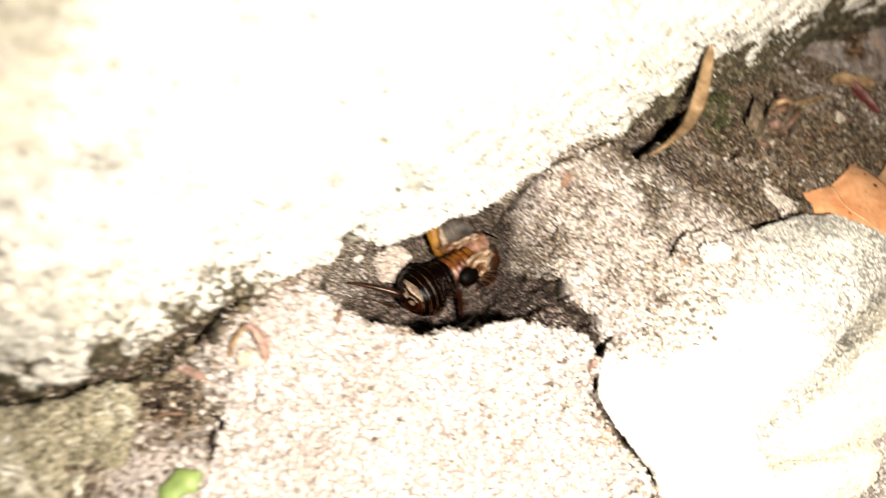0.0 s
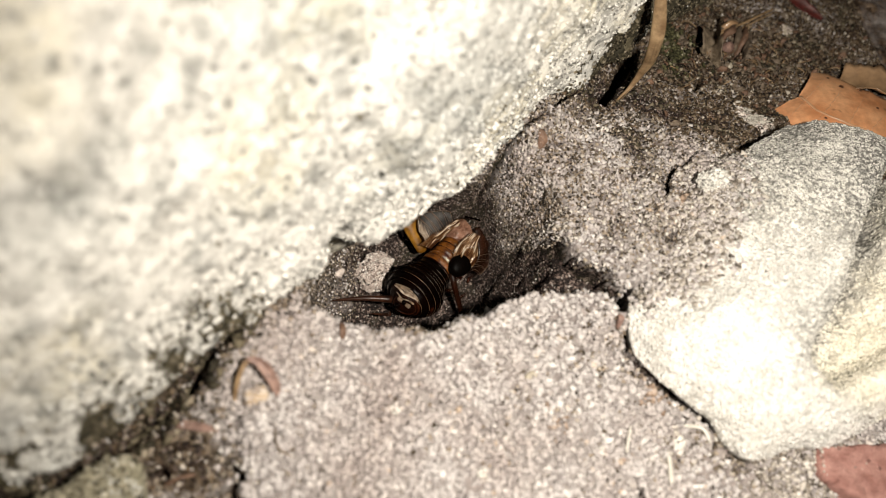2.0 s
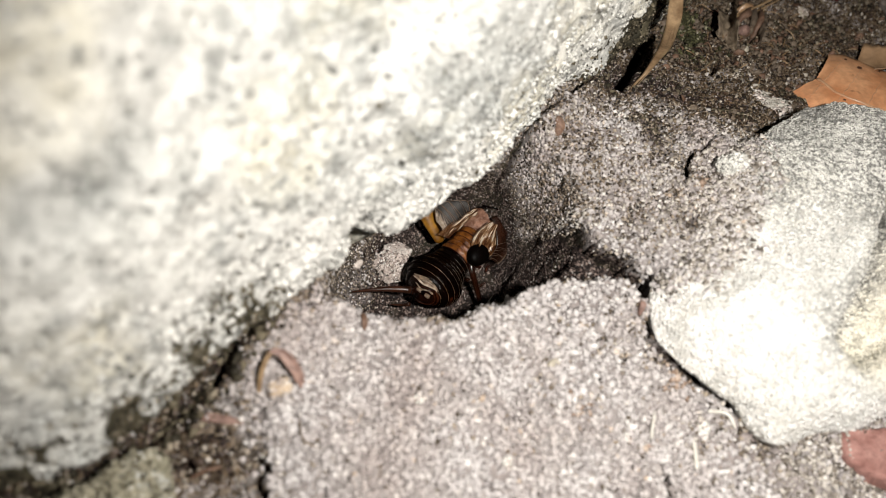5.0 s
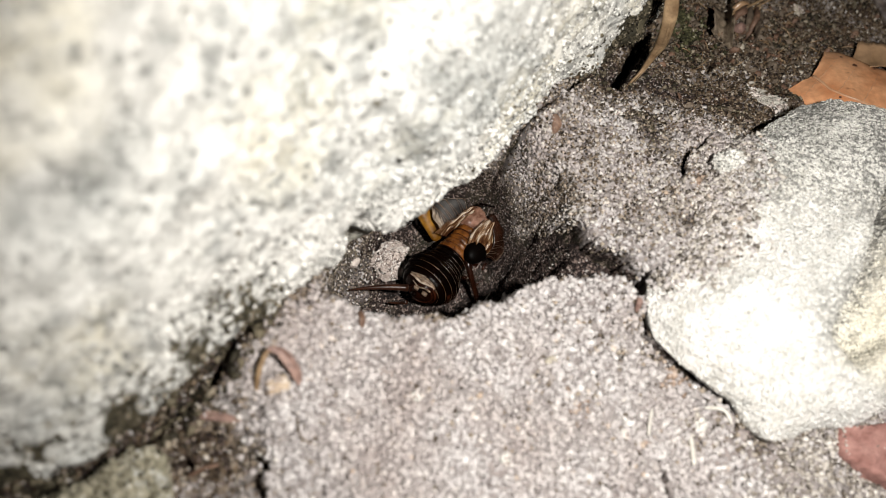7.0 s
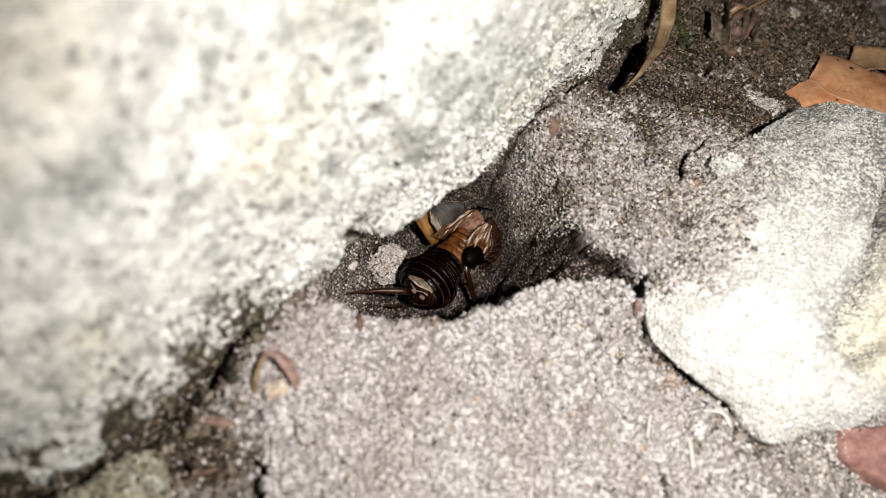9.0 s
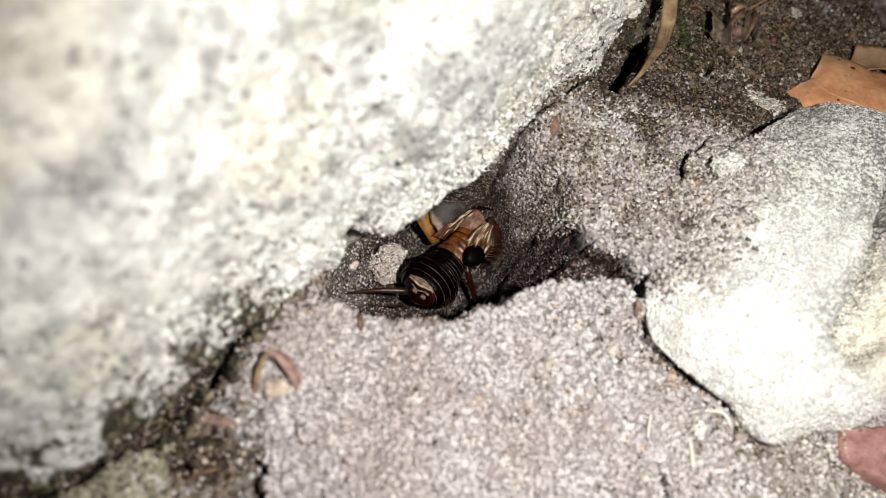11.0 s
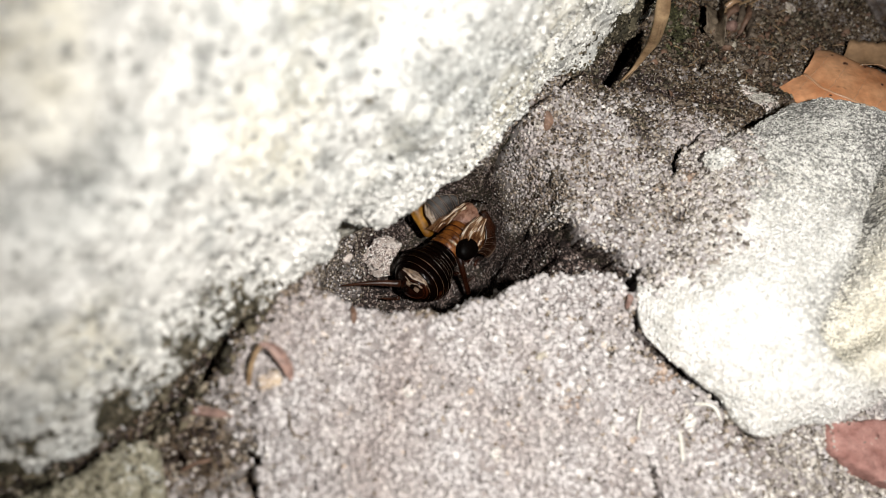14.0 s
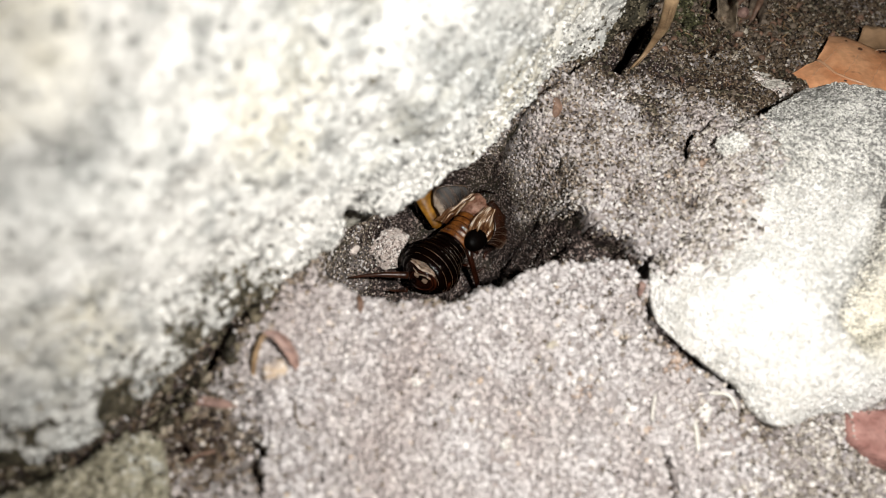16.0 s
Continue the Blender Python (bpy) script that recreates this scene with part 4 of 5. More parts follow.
    for along, side, size, material, label in ((-0.42, 72, (0.5, 0.75, 0.5), VENT, "tan lobe beside the vent"), (-0.30, 140, (0.6, 0.8, 0.5), VENT, "tan lobe beside the vent"), (-0.40, 106, (0.5, 0.55, 0.5), CHITIN, "glossy black bead in the vent"), (0.02, 128, (0.3, 0.7, 0.3), VENT, "tan fold")):
        spot = on_tail(along, [side], -0.12)[0]
        piece("vent_lobe", *bent(placed(lump(size, int(side), 0.18, 10, 14), Matrix.Translation(tuple(spot)))), material, tail, label)
    piece("tail_knob", *bent(placed(lump((0.6, 0.7, 0.6), 4, 0.12, 9, 12), Matrix.Translation((-0.85, 0.15, 3.35)))), CHITIN, tail)
    # long feelers of the tail
    base_a, tip_a = local((-1.25, 2.2, -14.7), (-8, 1.7, -15.6))
    base_b, tip_b = local((-1.2, 0.8, -15.6), (-3.2, 1.3, -17.2))
    for base, tip, bend, wide in ((base_a, tip_a, 0.5, 0.40), (base_b, tip_b, -0.2, 0.2)):
        k = np.linspace(0, 1, 16)[:, None]
        line = np.array(base) * (1 - k) + np.array(tip) * k + np.array((0, 0, bend)) * np.sin(np.pi * k)
        piece("cercus", *tube(line, wide * (1 - k[:, 0]) ** 0.8 + 0.05, 9), CERCUS_BROWN, cricket, "long tapering brown tail feeler")
    # amber back between the wings
    for a, b, w in ((7.2, 8.2, 2.02), (8.0, 8.95, 1.90), (8.75, 9.7, 1.80), (9.5, 10.5, 1.76), (10.3, 11.3, 1.78)):
        rows = [(a + (b - a) * k, w * (1.0 + 0.07 * math.sin(math.pi * k) - 0.04 * k), 4.0 + 0.16 * math.sin(math.pi * k) + 0.06 * (a - 6)) for k in np.linspace(0, 1, 8)]
        plate = piece("back_plate", *shell(rows, 26, 0.9), AMBER, cricket, "shiny amber back plate")
        turn = np.radians(np.linspace(25, 155, 18))
        line = np.stack([np.full(18, a + 0.05), w * 1.0 * np.cos(turn), 4.02 + 0.06 * (a - 6) + 0.9 * w * np.sin(turn)], -1)
        piece("seam", *tube(line, 0.07, 6), RUSSET, plate, "dark seam")
        line = np.stack([np.full(18, b - 0.28), 0.99 * w * np.cos(turn), 4.02 + 0.06 * (a - 6) + 0.93 * w * np.sin(turn)], -1)
        piece("pale_edge", *tube(line, 0.075 * np.sin(np.linspace(0.25, np.pi - 0.25, 18)), 6, 0.7, 0.03), PALE_AMBER, plate, "pale amber edge")
    piece("pronotum", *shell([(11.2, 1.4, 4.4), (11.4, 1.95, 4.4), (12.4, 2.3, 4.3), (13.6, 2.3, 4.2), (14.2, 2.2, 4.3), (14.4, 1.2, 4.2)], 30, 0.85), NECK, cricket, "pinkish amber neck shield")
    head = piece("head", *placed(lump((3.4, 4.6, 4.6), 2, 0.05, 16, 24), Matrix.Translation((15.4, 0.0, 1.9))), CHITIN, cricket)
    for side in (1, -1):
        piece("eye", *placed(lump((1.0, 0.7, 1.3), 5, 0.03, 9, 12), Matrix.Translation((15.7, side * 2.0, 4.3))), CHITIN, head)
    # an added feeler, standing in for the dark line of a wall crack
    feeler = rounded(local((6.8, 12.9, -12.4), (9.2, 12.4, -12.3), (11.0, 10.7, -11.6), (12.6, 8.6, -10.6), (12.9, 7.6, -10.4)), 24, False)
    piece("antenna_on_crack", *tube(feeler, np.linspace(0.13, 0.05, 24), 6), CHITIN, cricket, "thin black feeler")
    # crumpled hind wings lying at the sides of the back, pleated like a fan
    for inner, outer, pleats, deep in ((local((5.5, 7.1, -15), (6.1, 9.4, -13.6), (7.9, 10.9, -13)), local((7.7, 7.2, -15.6), (8.9, 8.3, -14.6), (9.3, 10.7, -13.8)), 6, 0.26),
                                       (local((1.8, 9.6, -14.8), (3.6, 11, -13.4), (5.9, 12.5, -12.6)), local((3.2, 9.4, -14.9), (4.8, 10.6, -13.5), (6.3, 11.7, -12.8)), 3, 0.22)):
        inner, outer = rounded(inner, 30, False), rounded(outer, 30, False)
        across = np.linspace(0, 1, 14 * pleats + 1)
        lines = []
        for r in range(30):
            a, b = inner[r], outer[r]
            row = a + (b - a) * across[:, None]
            saw = 0.5 + 0.7 * value_noise(np.stack([across * pleats * 1.9 + pleats, np.full(len(across), 0.11 * r), 0 * across], -1))
            row[:, 2] += 1.5 * deep * saw * (0.5 + 0.9 * math.sin(math.pi * r / 29)) + 0.35 * np.sin(np.pi * across)
            lines.append(row)
        top = np.array(lines)
        bend = fbm(top.reshape(-1, 3) + 21, 1.3, 3).reshape(top.shape[:2])
        top = top + 0.22 * bend[..., None] * np.array((0.5, 0.5, 1.0))
        n = len(across)
        loop = np.concatenate([top, top[:, ::-1] - np.array((0, 0, 0.05))], axis=1)
        fold = piece("folded_hind_wing", loop.reshape(-1, 3), grid_faces(30, 2 * n, True), FOLDED, cricket, "crumpled whitish folded wing")
        u, v = np.meshgrid(np.concatenate([across, across[::-1]]), np.arange(30))
        grain = 0.5 + 0.55 * value_noise(np.stack([u.ravel() * pleats * 3.1 + 0.05 * v.ravel() + pleats, 0.16 * v.ravel(), 0 * u.ravel()], -1)) + 0.25 * value_noise(np.stack([u.ravel() * pleats * 8, 0.5 * v.ravel(), 0 * u.ravel()], -1))
        fold.data.attributes.new("streak", "FLOAT", "POINT").data.foreach_set("value", grain.astype(np.float32))
    # hind legs
    hip, knee = local((2.7, 9.9, -17), (-0.4, 14.3, -14.2))
    k = np.linspace(0, 1, 18)[:, None]
    femur = piece("hind_thigh", *tube(np.array(hip) * (1 - k) + np.array(knee) * k, np.interp(k[:, 0], [0, 0.05, 0.5, 0.97, 1], [0.4, 0.72, 1.12, 1.45, 1.2]), 16, 0.55), OCHRE, cricket, "ochre yellow hind thigh")
    shin = local((-0.4, 14.3, -14.6), (-0, 13.8, -17.5), (0.7, 13.4, -20))
    piece("shin", *tube(rounded(shin, 12, False), 0.28, 8), RUSSET, femur)
    hip, knee = local((6.2, 8, -16.6), (7, 7.3, -14))
    k = np.linspace(0, 1, 18)[:, None]
    femur = piece("hind_thigh", *tube(np.array(hip) * (1 - k) + np.array(knee) * k, np.interp(k[:, 0], [0, 0.3, 0.7, 0.9, 1], [0.95, 1.4, 1.65, 1.45, 0.8]), 18, 0.8), MATT, cricket, "dark brown thigh seen end on")
    hair_rng = np.random.RandomState(14)
    for n in range(26):
        a = np.array((5.6 + 1.6 * hair_rng.rand(), 6.2 + 1.0 * hair_rng.rand(), -15.6))
        b = a + (0.5 * hair_rng.randn(), -0.5 + 0.4 * hair_rng.randn(), 0.5 + 0.3 * hair_rng.rand())
        piece("leg_hair", *tube(local(tuple(a), tuple(b)), [0.06, 0.02], 5), RUSSET, femur)
    shin = local((6.1, 7.7, -15.9), (5.9, 6.6, -15.2), (6.5, 4.9, -16.0), (7.5, 3.1, -17.6))
    piece("shin", *tube(rounded(shin, 16, False), np.interp(np.linspace(0, 1, 16), [0, 0.2, 1], [0.34, 0.42, 0.30]), 10), SHIN, femur, "glossy red-brown shin")
    foot = local((7.5, 3.1, -17.6), (8.1, 2.9, -19.4), (7.7, 2.6, -19.9))
    piece("foot", *tube(rounded(foot, 8, False), 0.3, 7), RUSSET, femur)
    for n in range(9):
        a, b = local((5.3 + 0.25 * n, 5.2 - 0.1 * n, -16.9 - 0.1 * n), (5.8 + 0.32 * n, 4.7 + 0.25 * (n % 3), -16.2 - 0.12 * n + 0.4 * (n % 2)))
        piece("shin_spine", *tube([a, b], [0.09, 0.03], 5), RUSSET, femur)
    mid = local((8.7, 9.9, -17.5), (9.5, 8.5, -17), (9.3, 8.9, -20.2))
    leg = piece("middle_leg", *tube(rounded(mid, 12, False), 0.42, 8), RUSSET, cricket, "reddish middle leg")
    piece("foot", *tube([mid[2], (mid[2][0] - 0.9, mid[2][1] - 0.3, 0.15)], [0.24, 0.14], 6), RUSSET, leg)
    return cricket


def build_wing(cricket, inner, outer, material, label, veins=12):
    """A wing cover: a thin veined sheet between a line on the back and an outer line; it turns about its inner line."""
    inner, outer = np.array(local(*inner)), np.array(local(*outer))
    hinge = inner.mean(0)
    rows = []
    for k in np.linspace(0, 1, 14):
        a, b = rounded(inner, 40, False)[int(k * 39)], rounded(outer, 40, False)[int(k * 39)]
        b = a + (b - a) * (0.70 + 0.30 * math.sin(math.pi * k) ** 0.6)
        rows.append([a + (b - a) * j + np.array((0, 0, 0.35 * math.sin(math.pi * j))) for j in np.linspace(0, 1, 12)])
    top = np.array(rows) - hinge
    low = top - np.array((0, 0, 0.07))
    faces = grid_faces(14, 12)
    verts = np.concatenate([top.reshape(-1, 3), low.reshape(-1, 3)])
    edge = [(r, 0) for r in range(14)] + [(13, c) for c in range(1, 12)] + [(r, 11) for r in range(12, -1, -1)] + [(0, c) for c in range(10, 0, -1)]
    loop = [r * 12 + c for r, c in edge]
    rim = [[loop[i], loop[(i + 1) % len(loop)], loop[(i + 1) % len(loop)] + 168, loop[i] + 168] for i in range(len(loop))]
    wing = piece("wing_cover", verts, np.concatenate([faces, faces[:, ::-1] + 168, np.array(rim)]), material, cricket, label)
    for n in range(veins):
        row = n + 1
        line = top[row] + np.array((0, 0, 0.03))
        line = line + np.linspace(0, 1, 12)[:, None] * (top[min(13, row + 1)] - top[row]) * (0.6 if n % 2 else -0.4)
        piece("vein", *tube(line, 0.03, 5), RIM_DARK if veins < 10 else MEMBRANE if n < 3 else TAN_RIM, wing)
    for j in range(2, 11) if veins > 10 else ():
        piece("comb_stripe", *tube(np.stack([top[0, j], top[2, j], top[4, min(j + 1, 11)]]) + np.array((0, 0, 0.05)), [0.10, 0.09, 0.02], 5), MEMBRANE, wing)
    piece("wing_edge", *tube(top[:, 11], 0.05, 6), TAN_RIM, wing, "thin wing edge")
    wing.location = hinge * MM
    return wing, tuple(hinge)


WING_BROWN = plain_material("brown_wing", (0.007, 0.003, 0.0015), (0.038, 0.013, 0.006), 0.9, 0.3, 0.05, 0.4)
WING_BROWN.node_tree.nodes["Principled BSDF"].inputs["Alpha"].default_value = 0.8
CRICKET = build_cricket()
WING_A, HINGE_A = build_wing(CRICKET, [(2.6, 9.7, -14.6), (4.1, 11, -14.1), (5.8, 12.2, -13.7)], [(1.2, 11.8, -14.2), (1.7, 12.9, -13), (4.9, 13.7, -12)], WING, "grey see-through veined wing cover, raised")
WING_B, HINGE_B = build_wing(CRICKET, [(8.1, 7.1, -15), (8.8, 8.6, -13.6), (8.1, 11.6, -12.8)], [(9.9, 7.2, -16.4), (10.9, 9.6, -15.2), (9.9, 12.7, -13.6)], WING_BROWN, "brown glossy wing cover, raised", 6)


# ------------------------------------------------------------------ leaves and litter
PEBBLE_GRAIN = grain_material("pebble_grains", (0.0, (0.04, 0.03, 0.026)), (0.25, (0.36, 0.29, 0.255)), (0.6, (0.70, 0.61, 0.56)), (1.0, (0.90, 0.87, 0.84)))


def leaf_material(name, dark, pale):
    n = Nodes(name)
    big = n.ramp(n.noise(150, 5, 0.6, 0.5), (0.3, dark), (0.7, pale))
    fine = n.ramp(n.noise(1500, 4), (0.3, 0.72), (0.65, 1.0))
    spot = n.ramp(n.noise(420, 2), (0.27, 0.35), (0.33, 1.0))
    color = n.mix(0.9, n.mix(0.8, big, fine, "MULTIPLY"), spot, "MULTIPLY")
    n.bump(n.noise(900, 4), 0.35, 0.25)
    return n.set(color, 0.3, specular=0.6)


LEAF = leaf_material("brown_leaf", (0.47, 0.18, 0.072), (0.83, 0.46, 0.25))
SPOT_BROWN = plain_material("leaf_spot", (0.03, 0.012, 0.007), (0.10, 0.04, 0.022), 0.6, 0.6, 0.2)
LEAF_RIB = leaf_material("leaf_rib", (0.45, 0.24, 0.13), (0.66, 0.42, 0.26))
LEAF_DULL = leaf_material("dull_leaf", (0.22, 0.13, 0.068), (0.45, 0.29, 0.17))
STRAW = plain_material("straw", (0.15, 0.088, 0.043), (0.42, 0.29, 0.165), 2.0, 0.5, 0.1)
HUSK = plain_material("grey_husk", (0.07, 0.052, 0.037), (0.22, 0.17, 0.125), 1.2, 0.6, 0.15)
PALE_HUSK = plain_material("pale_husk", (0.085, 0.062, 0.042), (0.30, 0.235, 0.165), 0.7, 0.55, 0.5)
RUST_FLAKE = plain_material("rust_flake", (0.07, 0.038, 0.024), (0.23, 0.135, 0.09), 1.2, 0.6, 0.1)
TAN_STONE = plain_material("tan_stone", (0.46, 0.34, 0.23), (0.72, 0.60, 0.46), 1.0, 0.75, 0.5)
PINK_FLAKE = plain_material("pinkish_flake", (0.15, 0.09, 0.075), (0.40, 0.26, 0.215), 0.9, 0.5, 0.12)
RED_FLAKE = plain_material("red_flake", (0.045, 0.009, 0.008), (0.15, 0.03, 0.024), 1.5, 0.5, 0.1)
WHITE_FIBRE = plain_material("white_fibre", (0.55, 0.52, 0.46), (0.80, 0.78, 0.72), 1.0, 0.5, 0.05)
GREEN = plain_material("green_leaf", (0.15, 0.23, 0.07), (0.28, 0.38, 0.13), 2.0, 0.45, 0.1)
BRICK = plain_material("brick_clay", (0.27, 0.125, 0.105), (0.47, 0.26, 0.225), 1.6, 0.85, 0.6)
PALE_STONE = plain_material("beige_stone", (0.36, 0.32, 0.25), (0.60, 0.55, 0.46), 3.0, 0.8, 0.5)
PEBBLE = rock_material("sandy_pebble", (0.70, 0.62, 0.58), (0.22, 0.17, 0.145), 0.3)


BEIGE = rock_material("beige_rock", (0.37, 0.345, 0.255), (0.15, 0.14, 0.09), 0.6)
STONE_GRAIN = grain_material("beige_granules", (0.0, (0.04, 0.035, 0.022)), (0.3, (0.20, 0.18, 0.125)), (0.7, (0.40, 0.37, 0.275)), (0.93, (0.52, 0.48, 0.38)), (1.0, (0.72, 0.69, 0.60)), rough=0.6)
GREY_FIBRE = plain_material("grey_fibre", (0.32, 0.295, 0.255), (0.66, 0.63, 0.57), 0.8, 0.6, 0.1)


def dry_leaf():
    """Half a fallen leaf, snapped off at the west; its midrib stands up as a soft ridge."""
    n, cols = 60, 29
    north = rounded([(52.8, 36.9, -4.5), (54.6, 36.6, -4.0), (57.0, 34.6, -3.4), (60.5, 33.2, -3.0), (66.0, 30.5, -3.6), (70.0, 26.0, -4.6)], n, False)
    rib = rounded([(48.9, 31.3, -3.5), (49.9, 28.1, -1.9), (52.9, 26.0, -1.2), (56.4, 25.2, -1.0), (62.0, 23.5, -1.8), (70.0, 19.0, -3.6)], n, False)
    south = rounded([(44.8, 28.4, -3.5), (45.4, 26.0, -3.3), (48.6, 23.4, -3.7), (54.0, 21.2, -3.4), (60.0, 19.2, -3.4), (69.5, 16.0, -4.2)], n, False)
    v = np.linspace(-1, 1, cols)[None, :, None]
    up = np.where(v > 0, v, 0) ** 0.9
    down = np.where(v < 0, -v, 0) ** 0.9
    top = rib[:, None] * (1 - up - down) + north[:, None] * up + south[:, None] * down
    arch = np.sin(np.pi * np.abs(v[..., 0]))
    top[..., 2] += 0.75 * arch * np.where(v[..., 0] > 0, 1.0, 0.35)
    along = np.linspace(0, 1, n)[:, None]
    top[..., 2] += 0.30 * fbm(top.reshape(-1, 3) + 3, 4.0, 3).reshape(n, cols)
    # the snapped end is ragged
    ragged = np.exp(-along / 0.03) * 0.14 * fbm(top.reshape(-1, 3) + 41, 1.6, 3).reshape(n, cols)
    top[..., 0] += ragged
    top[..., 1] -= 0.6 * ragged
    low = top - np.array((0, 0, 0.16))
    loop = np.concatenate([top, low[:, ::-1]], axis=1)
    wide = 2 * cols
    caps = [[e * wide + j, e * wide + j + 1, e * wide + wide - 2 - j, e * wide + wide - 1 - j] for e in (0, n - 1) for j in range(cols - 1)]
    leaf = piece("leaf", loop.reshape(-1, 3), np.concatenate([grid_faces(n, wide, True), np.array(caps)]), LEAF)
    tagged(leaf, "dry copper-brown broken leaf on the earth beside a rock", "leaf")
    mid = cols // 2
    piece("midrib", *tube(top[1:52, mid] + np.array((0, 0, 0.06)), np.linspace(0.19, 0.08, 51), 8), LEAF_RIB, leaf, "pale raised midrib")
    for s in range(5, 46, 10):
        for side in (1, -1):
            line = np.array([top[min(s + k // 2, n - 1), mid + side * k] for k in range(0, 13)])
            piece("side_vein", *tube(line + np.array((0, 0, 0.02)), np.linspace(0.045, 0.015, len(line)), 5), LEAF_RIB, leaf)
    for x, y, size in ((54.9, 33.3, 0.75), (53.6, 34.9, 0.4), (57.6, 33.0, 0.45), (50.6, 27.0, 0.35), (58.4, 29.6, 0.4), (55.2, 23.6, 0.35)):
        spot = top.reshape(-1, 3)[np.argmin(np.hypot(top[..., 0] - x, top[..., 1] - y))]
        piece("brown_spot", *placed(lump((size, 0.8 * size, 0.14), int(10 * x), 0.35, 8, 14), Matrix.Translation((*spot[:2], spot[2] - 0.05))), SPOT_BROWN, leaf, "dark brown spot")
    return leaf


def small_leaf(spots, across, width, material, label, thick=0.13, curl=0.3, wobble=0.45, category="leaf", name="leaf_fragment", end=0.25):
    line = rounded(spots, 22, False)
    k = np.linspace(0, 1, 22)
    w = width * np.interp(k, [0, 0.2, 0.7, 1], [end, 0.9, 1.0, end]) * (1 + 0.35 * fbm(line + 13, 1.1, 2))
    return tagged(piece(name, *sheet(line, across, w, curl, thick, 9, wobble), material), label, category)


def strand(spots, radius, material, label, name="plant_fibre", category="fibre"):
    line = rounded(spots, 18, False)
    return tagged(piece(name, *tube(line, radius * np.interp(np.linspace(0, 1, 18), [0, 0.15, 0.8, 1], [0.5, 1, 0.9, 0.35]), 7, 0.8, 0.03), material), label, category)


def on_ground(x, y, lift=0.0):
    return (x, y, float(ground_at(x, y)) + lift)


def grounded(spots, lift=0.15):
    return [on_ground(x, y, lift + (rest[0] if rest else 0.0)) for x, y, *rest in spots]


def dry_blade():
    """A pale pointed sheath that leans out of the gap against the rock."""
    line = rounded([(22.6, 24.9, -2.9), (24.3, 26.9, -2.4), (25.2, 27.7, -0.3), (25.4, 27.7, 2.0), (24.5, 27.2, 6.0), (23.7, 28.2, 9.0), (22.7, 29.5, 11.8), (21.8, 30.4, 14.0)], 36, False)
    k = np.linspace(0, 1, 36)
    width = np.interp(k, [0, 0.2, 0.4, 0.65, 0.9, 1], [0.2, 0.7, 1.4, 1.65, 1.1, 0.15])
    blade = piece("dry_blade", *sheet(line, (0.9, 0.05, 0.42), width, 0.45, 0.2, 11, 0.12), STRAW)
    tagged(blade, "curved straw-coloured dry grass sheath standing by a rock", "dry leaf")
    for side in (-0.25, 0.15):
        piece("rib", *tube(line[3:33] + np.array((0.9, 0.05, 0.42)) * side + np.array((0.1, -0.12, 0.05)), 0.04, 5), STRAW, blade)


def stone(name, x, y, size, seed, material, label, turn=0, sink=0.25, category="pebble", grain=0.03, rough=0.22, crust=0):
    verts, faces = lump(size, seed, rough, 30, 44, grain)
    ob = piece(name, verts, faces, material)
    if crust:
        crusted(ob, verts, faces, crust, 0.12, 0.38, PEBBLE_GRAIN, "sandy grains")
    ob.matrix_world = pose(x * MM, y * MM, (float(ground_at(x, y)) - sink * size[2]) * MM, 0, 0, turn)
    return tagged(ob, label, category)


def worn_block(ring, top, bottom, uneven=0.10):
    """A flat block over a ring in the plan, its edges rubbed round and its face a little uneven."""
    base = rounded(ring, 240)
    centre = base.mean(0)
    rows = []
    for inset, drop in ((0.0, bottom - top), (0.0, -1.6), (0.0, -0.7), (0.12, -0.3), (0.4, -0.08), (0.8, 0.0)):
        way = centre - base
        rows.append(np.concatenate([base + way / np.linalg.norm(way, axis=1)[:, None] * inset, np.full((240, 1), top + drop)], -1))
    start = rows[-1][:, :2]
    for k in np.linspace(0.04, 1, 30):
        rows.append(np.concatenate([start + (centre - start) * k, np.full((240, 1), top)], -1))
    p = np.array(rows)
    flat = p.reshape(-1, 3)
    flat[:, 2] += uneven * fbm(flat + 15, 2.5, 3) + 0.05 * value_noise(flat / 0.5)
    flat[:, :2] += 0.18 * fbm(flat + 31, 1.6, 3)[:, None] * (p[..., 2] < top - 0.05).reshape(-1)[:, None]
    return flat, grid_faces(len(p), 240, True)


BRICK_RING = [(39.3, -15.9), (39.8, -15.6), (42.0, -15.4), (44.6, -15.2), (59.0, -13.8), (62.0, -14.5), (63.0, -25.0), (61.0, -26.0), (46.0, -22.0), (43.2, -21.0), (40.8, -19.9), (39.3, -18.6), (39.2, -17.2)]


